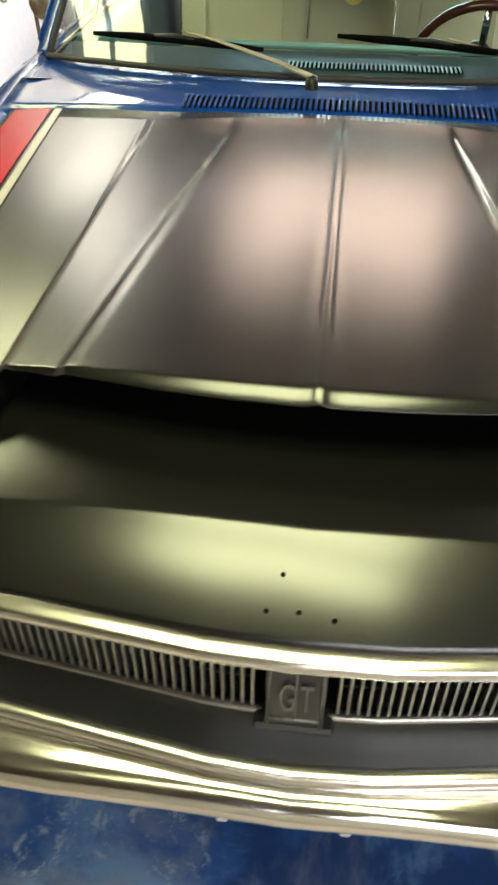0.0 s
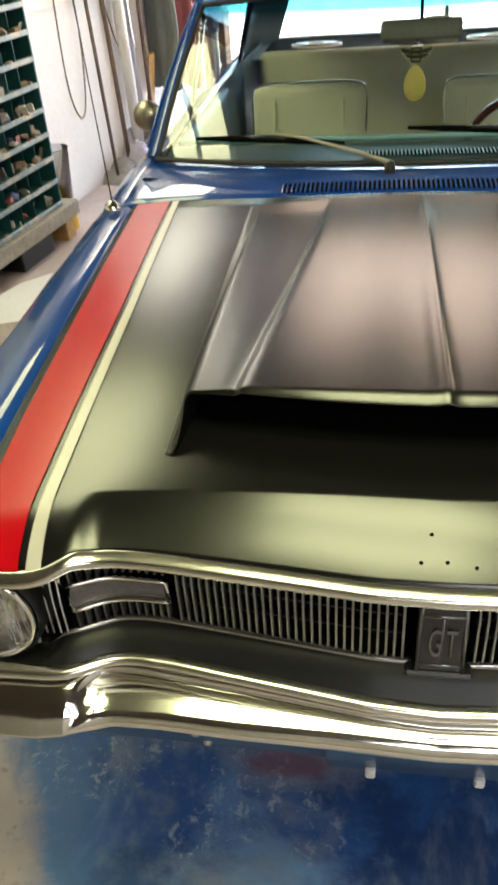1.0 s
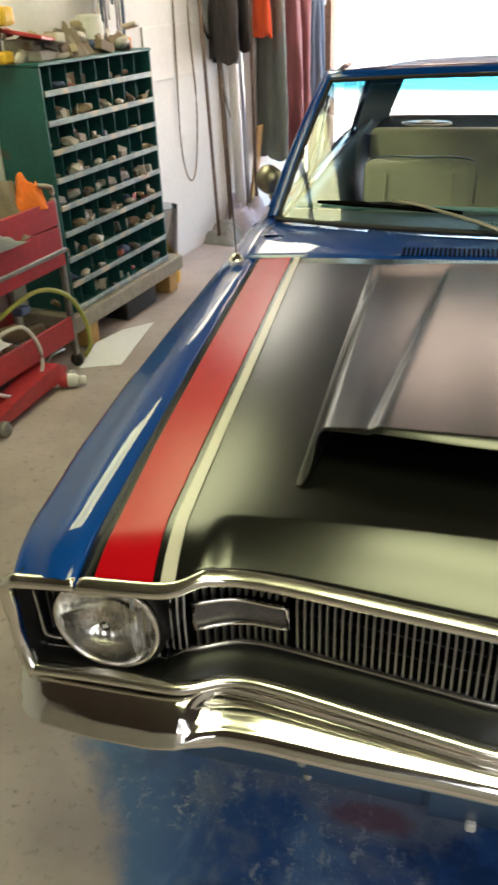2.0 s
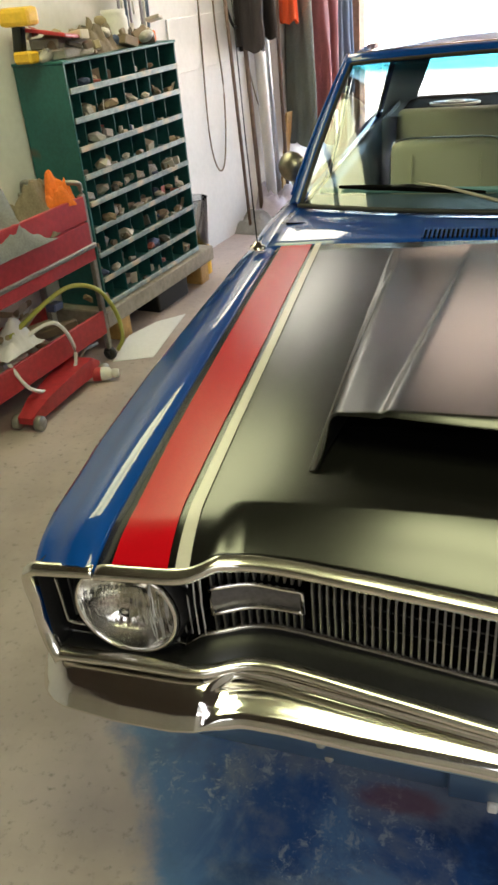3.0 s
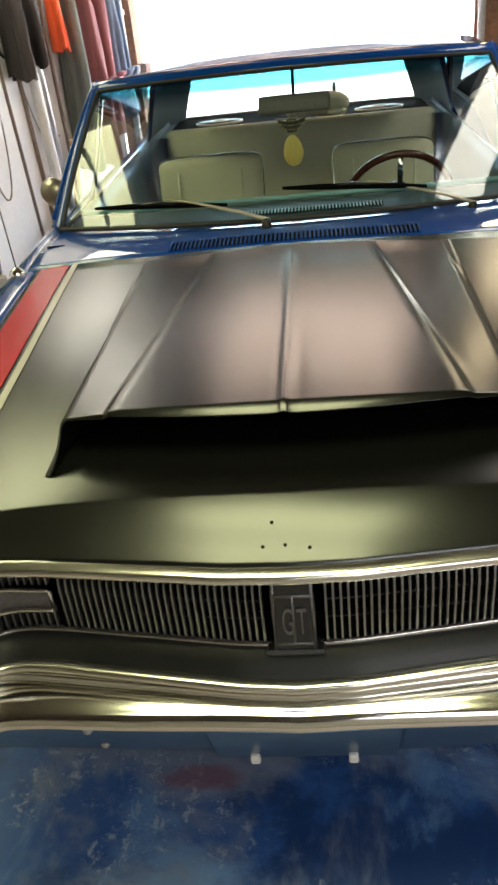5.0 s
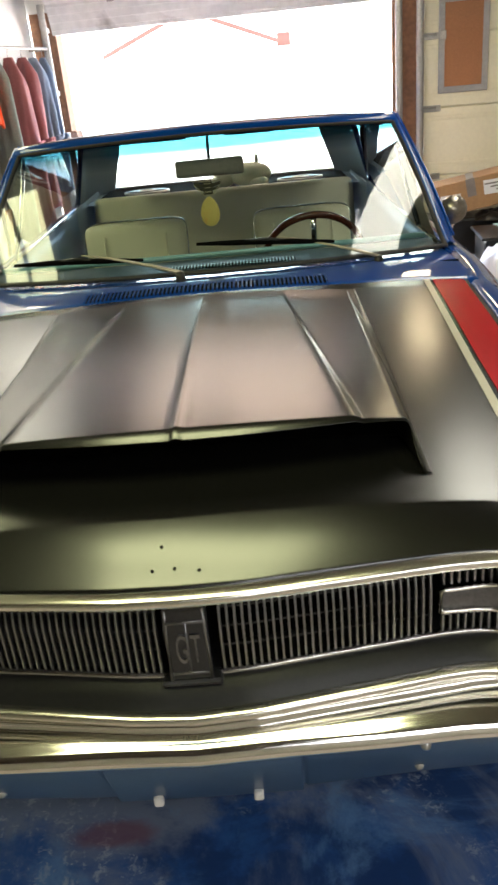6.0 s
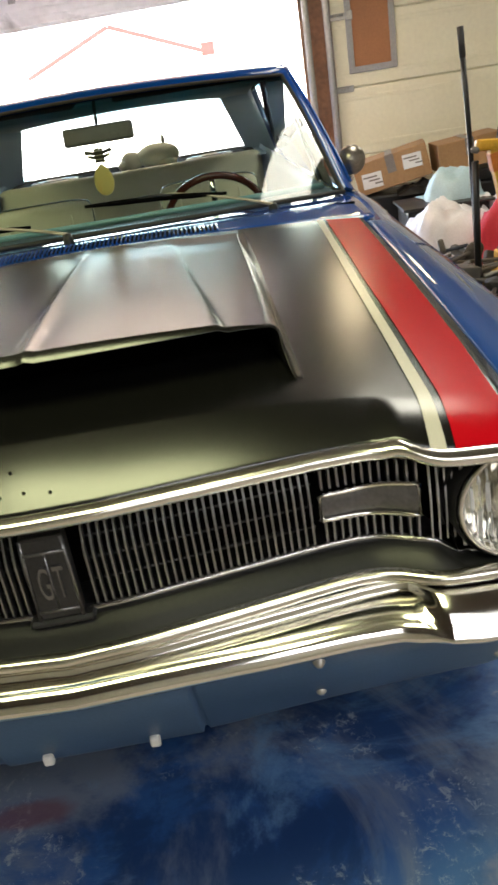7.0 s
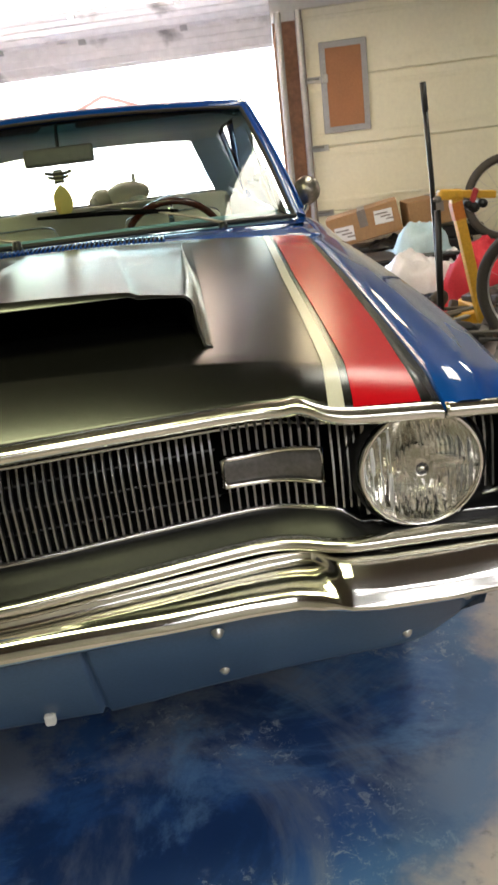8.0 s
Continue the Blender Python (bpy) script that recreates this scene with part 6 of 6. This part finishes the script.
garment("jacket", 4.42, 0.36, 1.20, M_DARK_JACKET, "dark brown jacket hanging on the rail", 1, 0.13)
garment("jacket", 4.64, 0.34, 1.26, M_DARK_JACKET, "dark brown jacket hanging on the rail", 2, 0.13)
garment("safety_vest", 5.07, 0.26, 1.32, M_VEST, "bright orange safety vest hanging on the rail", 3, 0.08)
garment("coat", 5.26, 0.34, 0.44, M_GREEN_COAT, "long grey-green coat hanging on the rail", 4)
garment("coat", 5.52, 0.42, 0.42, M_RED_COAT, "long dull red coat hanging on the rail", 6, 0.16)
garment("coat", 5.78, 0.44, 0.62, M_RED_COAT, "dull red coat hanging on the rail", 7, 0.16)
garment("jeans", 6.00, 0.40, 0.78, M_JEANS, "dark blue-grey work trousers hanging on the rail", 5, 0.14)
garment("jeans", 6.22, 0.40, 0.70, M_JEANS, "blue-grey work trousers hanging on the rail", 8)

# On the floor by the wall.
heap("drop_sheet", at_world(-1.86, 5.05, 0.0), (0.42, 0.55, 0.30), M_LILAC, 12, "crumpled grey-lilac sheet on the floor by the wall", "sheet")
heap("dark_rag", at_world(-1.92, 4.75, 0.0), (0.34, 0.34, 0.14), M_GREY_CLOTH, 14, "dark rags on the floor by the wall", "rag")
plank = put("offcut_board", on_wall(5.0) @ pose(0.0, 0.10, 0.36, -8, 0, 0), M_YELLOW_WOOD, slab(bmesh.new(), (0.10, 0.02, 0.72), bevel=0.003), "short pine board leaning on the wall", "board")
put("wall_board", on_wall(4.55, 1.29), M_WALL, slab(bmesh.new(), (1.9, 0.012, 0.30), (0, 0.006, 0), bevel=0.002), "white board strip fixed to the wall", "board")

# Cables hung up above the parts rack.
bundle = thing("cable_bundle", on_wall(3.18), "blue-grey and white cables hanging above the parts rack", "cables")
rod("hook", [(-0.16, 0.05, 2.10), (0.16, 0.05, 2.10)], 0.008, M_BARE, bundle, "steel hook bar", 8)
rnd = random.Random(8)
for k in range(9):
    x = -0.14 + 0.035 * k
    low = rnd.uniform(1.42, 1.60)
    rod("cable", arc([(x, 0.05, 2.108), (x + 0.01, 0.07, 1.9), (x + rnd.uniform(-0.02, 0.02), 0.065, low), (x + 0.02, 0.08, low + 0.03), (x + 0.012, 0.085, 2.05)], 5), 0.007, (M_JEANS, M_WHITE_PLASTIC, M_LILAC)[k % 3], bundle, "", 6)

# ---- clutter before the closed door ----
M_BAG_BLUE = material("pale_blue_plastic", (0.42, 0.58, 0.64), 0.35, 0, 80, 0.1, 6.0)
M_BAG_WHITE = material("white_bag_plastic", (0.72, 0.72, 0.74), 0.32, 0, 80, 0.08, 6.0, stain=(0.62, 0.30, 0.32), stain_at=0.70)
M_TAPE = material("grey_tape", (0.20, 0.18, 0.17), 0.4, 0, 60, 0.15, 6.0)
M_HOIST = material("yellow_enamel", (0.66, 0.36, 0.03), 0.42, 0, 60, 0.15, 5.0, stain=(0.30, 0.13, 0.04), stain_at=0.66)
M_RED_BAG = material("red_nylon", (0.52, 0.015, 0.03), 0.6, 0, 100, 0.15, 6.0, bump=0.3)
M_SLEEVE = material("orange_enamel", (0.55, 0.17, 0.02), 0.45, 0, 60, 0.15, 5.0)
M_TYRE = material("dusty_rubber", (0.055, 0.047, 0.038), 0.75, 0, 90, 0.25, 6.0, bump=0.4)
M_BEIGE = material("beige_plastic", (0.45, 0.40, 0.31), 0.5, 0, 60, 0.12, 5.0)


def carton(x, y, z, size, turn, tilt, label, slips=()):
    c = thing("cardboard_box", at_world(x, y, z, turn) @ pose(0, 0, 0, 0, tilt, 0), label, "cardboard box", "cartons by the door")
    w, d, h = size
    b = box("carton", size, (0, 0, h / 2), M_CARD, c, "", bevel=0.006)
    box("tape_strip", (0.06, d + 0.004, 0.003), (0, 0, h + 0.0015), M_TAPE, b, "grey packing tape", bevel=0)
    box("tape_strip", (0.07, 0.003, h * 0.55), (0.0, -d / 2 - 0.0015, h * 0.72), M_TAPE, b, "grey packing tape", bevel=0)
    for nx, nz, nw, nh in slips:
        lab = box("label_sheet", (nw, 0.003, nh), (nx, -d / 2 - 0.003, nz), M_PAPER, b, "white address label", (0, 4, 0), 0)
        for k in range(3):
            box("print_bar", (nw * (0.7 - 0.15 * k), 0.002, nh * 0.10), (nx - nw * 0.08 + 0.03 * k, -d / 2 - 0.0055, nz + nh * (0.25 - 0.25 * k)), M_TAPE, lab, "", (0, 4, 0), 0)
    return c


carton(1.98, 5.75, 0.356, (0.60, 0.34, 0.25), -4, -11, "brown cardboard box with white labels and grey tape", ((-0.17, 0.10, 0.16, 0.12), (0.17, 0.15, 0.15, 0.11)))
carton(2.54, 5.62, 0.424, (0.50, 0.32, 0.22), 6, -5, "plain brown cardboard box on a dark crate")
bm = bmesh.new()
slab(bm, (1.25, 0.36, 0.30), (0, 0, 0.15), bevel=0.02, segments=2)
put("dark_crate", at_world(2.20, 5.70, 0, 0), M_BLACK, bm, "black plastic crate under the boxes", "crate")
put("dark_crate", at_world(2.62, 5.62, 0.30, 5), M_BLACK, slab(bmesh.new(), (0.55, 0.34, 0.10), (0, 0, 0.05), bevel=0.015), "flat black crate under a box", "crate")
heap("dark_rag", at_world(2.12, 5.60, 0.29, 0), (0.34, 0.34, 0.10), M_BLACK, 41, "black rags under a tilted cardboard box", "rag")
heap("blue_bag", at_world(2.22, 5.02, 0.30, 10), (0.44, 0.42, 0.27), M_BAG_BLUE, 17, "pale blue plastic bag stuffed full", "plastic bag", 3.0, 2.6)
put("black_bin", at_world(2.12, 4.95, 0, 4), M_BLACK, slab(slab(bmesh.new(), (0.60, 0.44, 0.29), (0, 0, 0.145), bevel=0.03, segments=2), (0.66, 0.50, 0.022), (0, 0, 0.29), bevel=0.008), "black bin with a rim under the blue bag", "bin")
heap("white_bag", at_world(2.04, 4.55, 0.0, -8), (0.66, 0.50, 0.46), M_BAG_WHITE, 23, "white plastic shopping bag with faded red print", "plastic bag", 3.0, 2.6)
heap("white_bag", at_world(2.42, 4.85, 0.0, 20), (0.50, 0.46, 0.36), M_BAG_WHITE, 27, "white plastic shopping bag slumped on the floor", "plastic bag", 3.0, 2.6)
heap("red_bag", at_world(2.42, 4.20, 0.0, 0), (0.60, 0.50, 0.54), M_RED_BAG, 33, "red nylon bag standing on the floor", "bag", 3.0, 2.6)
bm = bmesh.new()
rnd = random.Random(77)
for k in range(210):
    s = (rnd.uniform(0.04, 0.20), rnd.uniform(0.03, 0.14), rnd.uniform(0.02, 0.10))
    x, y = rnd.uniform(1.45, 2.75), rnd.uniform(2.3, 4.1)
    at, turn = (x, y, s[2] * 0.5 + 0.12 * rnd.random() ** 2), (rnd.uniform(-30, 30), rnd.uniform(-30, 30), rnd.uniform(0, 180))
    if k % 3 == 0:
        slab(bm, s, at, turn, 0.012, 2)
    elif k % 3 == 1:
        bmesh.ops.create_icosphere(bm, subdivisions=2, radius=0.6, matrix=pose(*at, *turn) @ Matrix.Diagonal((*s, 1)))
    else:
        bmesh.ops.create_cone(bm, segments=10, cap_ends=True, radius1=0.012, radius2=0.012, depth=rnd.uniform(0.2, 0.6), matrix=pose(x, y, 0.05 + 0.08 * rnd.random(), rnd.uniform(80, 96), 0, turn[2]))
dark = part("floor_clutter", bm, shades(material("dark_mixed_parts", (0.03, 0.03, 0.03), 0.6, 0.1, 60, 0.3, 10.0), 0.16))
tagged(dark, "dark mixed odds and ends strewn on the floor", "clutter", "", "stuff")

# Engine hoist with its long black pump handle.
hoist = thing("engine_hoist", pose(1.93, 3.42, 0), "yellow engine hoist with a tall black pump handle", "engine hoist")
rod("pump_handle", [(-0.085, 0.0, 0.02), (-0.095, 0.0, 0.40), (-0.115, 0.0, 0.90), (-0.138, 0.0, 1.27)], 0.014, M_BLACK, hoist, "long black steel handle", 10)
rod("handle_grip", [(-0.137, 0, 1.26), (-0.146, 0, 1.405)], 0.017, M_RUBBER, hoist, "black rubber grip", 12)
rod("ram", [(-0.09, -0.02, 0.02), (-0.095, -0.02, 0.74)], 0.020, M_BLACK, hoist, "black hydraulic ram", 12)
rod("pivot_bolt", [(-0.10, -0.065, 0.80), (-0.10, 0.03, 0.80)], 0.017, M_GREY_PLASTIC, hoist, "steel pivot bolt", 12)
box("arm", (0.058, 0.06, 0.80), (0.085, -0.02, 0.42), M_HOIST, hoist, "chipped yellow steel arm", (0, -12, 0), 0.008, 2)
box("knuckle", (0.14, 0.08, 0.056), (-0.02, -0.02, 0.815), M_HOIST, hoist, "yellow knuckle joint", (0, 6, 0), 0.02, 2)
box("boom", (0.20, 0.06, 0.042), (0.135, -0.02, 0.800), M_HOIST, hoist, "short yellow boom", (0, 7, 0), 0.008, 2)
box("arm_sleeve", (0.064, 0.066, 0.10), (0.018, -0.02, 0.725), M_SLEEVE, hoist, "orange sleeve on the arm", (0, -12, 0), 0.006, 2)
for x, z, r in ((0.07, 0.752, 0.022), (0.10, 0.735, 0.028), (0.15, 0.750, 0.024)):
    rod("fitting", [(x, -0.075, z), (x + 0.01, 0.02, z)], r, M_BLACK, hoist, "black fitting", 10)
box("base_leg", (0.10, 0.80, 0.09), (0.24, 0.10, 0.075), M_HOIST, hoist, "yellow base leg", bevel=0.008)
box("base_cross", (0.50, 0.10, 0.09), (0.05, 0.10, 0.075), M_HOIST, hoist, "yellow cross leg", bevel=0.008)
for x, y in ((0.24, -0.28), (0.24, 0.48), (-0.18, 0.10)):
    v, f = lathe([(0.001, -0.018), (0.033, -0.018), (0.037, -0.01), (0.037, 0.01), (0.033, 0.018), (0.001, 0.018)], 18)
    obj("caster", place(v, pose(x, y, 0.0375, 90, 0, 90)), f, M_RUBBER, hoist, "caster wheel")
rod("strut", [(-0.06, -0.02, 0.10), (0.10, 0.06, 0.10), (0.30, 0.12, 0.10)], 0.014, M_BARE, hoist)
box("red_tag", (0.03, 0.02, 0.085), (0.10, -0.062, 0.795), M_CART_RED, hoist, "red latch", (0, 20, 0), 0.004)


def bicycle(x, y, turn, lean, frame_mat, label, rear=0.0):
    b = thing("bicycle", at_world(x, y, 0, turn) @ pose(1.02, 0, 0, lean, rear, 0) @ pose(-1.02, 0, 0), label, "bicycle", "bicycles by the door")
    r = 0.33
    for k, cx in enumerate((0.0, 1.02)):
        w = new("wheel")
        w.parent = b
        w.matrix_local = pose(cx, 0, r, 90, 0, 0)
        rod("tyre", [((r - 0.022) * math.cos(a), (r - 0.022) * math.sin(a), 0) for a in (2 * math.pi * q / 44 for q in range(45))], 0.034, M_TYRE, w, "dusty black tyre", 10)
        rod("rim", [((r - 0.05) * math.cos(a), (r - 0.05) * math.sin(a), 0) for a in (2 * math.pi * q / 36 for q in range(37))], 0.010, M_ALU, w, "dull rim", 6)
        rod("hub", [(0, 0, -0.05), (0, 0, 0.05)], 0.02, M_BARE, w, "", 10)
        for q in range(18):
            a = 2 * math.pi * q / 18
            rod("wire", [(0.018 * math.cos(a + 1), 0.018 * math.sin(a + 1), 0.03 * (-1) ** q), ((r - 0.055) * math.cos(a), (r - 0.055) * math.sin(a), 0)], 0.0014, M_ALU, w, "", 4)
    for p, q2 in (((0.0, 0, r), (0.22, 0, 0.85)), ((0.22, 0, 0.80), (0.72, 0, 0.78)), ((0.24, 0, 0.70), (0.60, 0, 0.30)), ((0.60, 0, 0.30), (0.72, 0, 0.88)), ((0.60, 0, 0.30), (1.02, 0, r)), ((0.72, 0, 0.78), (1.02, 0, r))):
        rod("frame_tube", [p, q2], 0.018, frame_mat, b, "", 10)
    rod("handlebar", arc([(0.22, -0.29, 0.98), (0.20, -0.15, 0.95), (0.22, 0, 0.92), (0.20, 0.15, 0.95), (0.22, 0.29, 0.98)], 4), 0.013, M_BLACK, b, "black handlebar", 8)
    part("saddle", slab(bmesh.new(), (0.26, 0.13, 0.06), (0.74, 0, 0.92), bevel=0.025, segments=3), M_BLACK, b, "black saddle", True)
    return b


bicycle(2.90, 5.30, 0, -4, M_CART_RED, "red bicycle with its front wheel on a crate", 15.0)
put("dark_crate", at_world(2.93, 5.30, 0, 0), M_BLACK, slab(bmesh.new(), (0.42, 0.30, 0.262), (0, 0, 0.131), bevel=0.02, segments=2), "black plastic crate under a bicycle wheel", "crate")
bicycle(2.20, 2.90, -40, 4, M_BEIGE, "old bicycle with thick tyres standing by the clutter")
v, f = lathe([(0.001, 0.0), (0.12, 0.0), (0.15, 0.36), (0.155, 0.362), (0.155, 0.375), (0.14, 0.37), (0.11, 0.01), (0.001, 0.01)], 28)
ob = obj("bucket", v, f, M_BEIGE)
ob.matrix_world = pose(2.50, 3.72, 0)
tagged(ob, "beige plastic bucket on the floor", "bucket")

# ---- lamp bodies ----
M_FIXTURE = material("white_enamel_fixture", (0.75, 0.75, 0.72), 0.4, 0, 50, 0.04, 3.0)
# Bodies for every lamp, the added fill lights too; none is in view.
for u, v, z, length, turn, watts, tint, width in LAMPS:
    f = thing("unseen_fixture", G @ pose(u, v, z, 0, 0, turn), "unseen white enamel light under the ceiling, inferred or added as fill", "strip light", "strip lights")
    box("housing", (length + 0.06, width + 0.06, 0.05), (0, 0, 0.045), M_FIXTURE, f, "white enamel housing", bevel=0.01, segments=2)
    box("ceiling_mount", (length * 0.6, 0.08, TOP - z - 0.068), (0, 0, (TOP - z + 0.070) / 2), M_FIXTURE, f, bevel=0.004)

opener = thing("door_opener", G @ pose(*OPENER), "grey garage door opener hanging from the ceiling", "door opener")
box("motor_box", (0.26, 0.36, 0.15), (0, 0, 0.03), M_GREY_PLASTIC, opener, "grey motor housing", bevel=0.02, segments=2)
for x in (-0.11, 0.11):
    box("hanger_strap", (0.025, 0.004, TOP - OPENER[2] - 0.09), (x, 0, (TOP - OPENER[2] + 0.09) / 2), M_STEEL, opener, "", bevel=0.001)
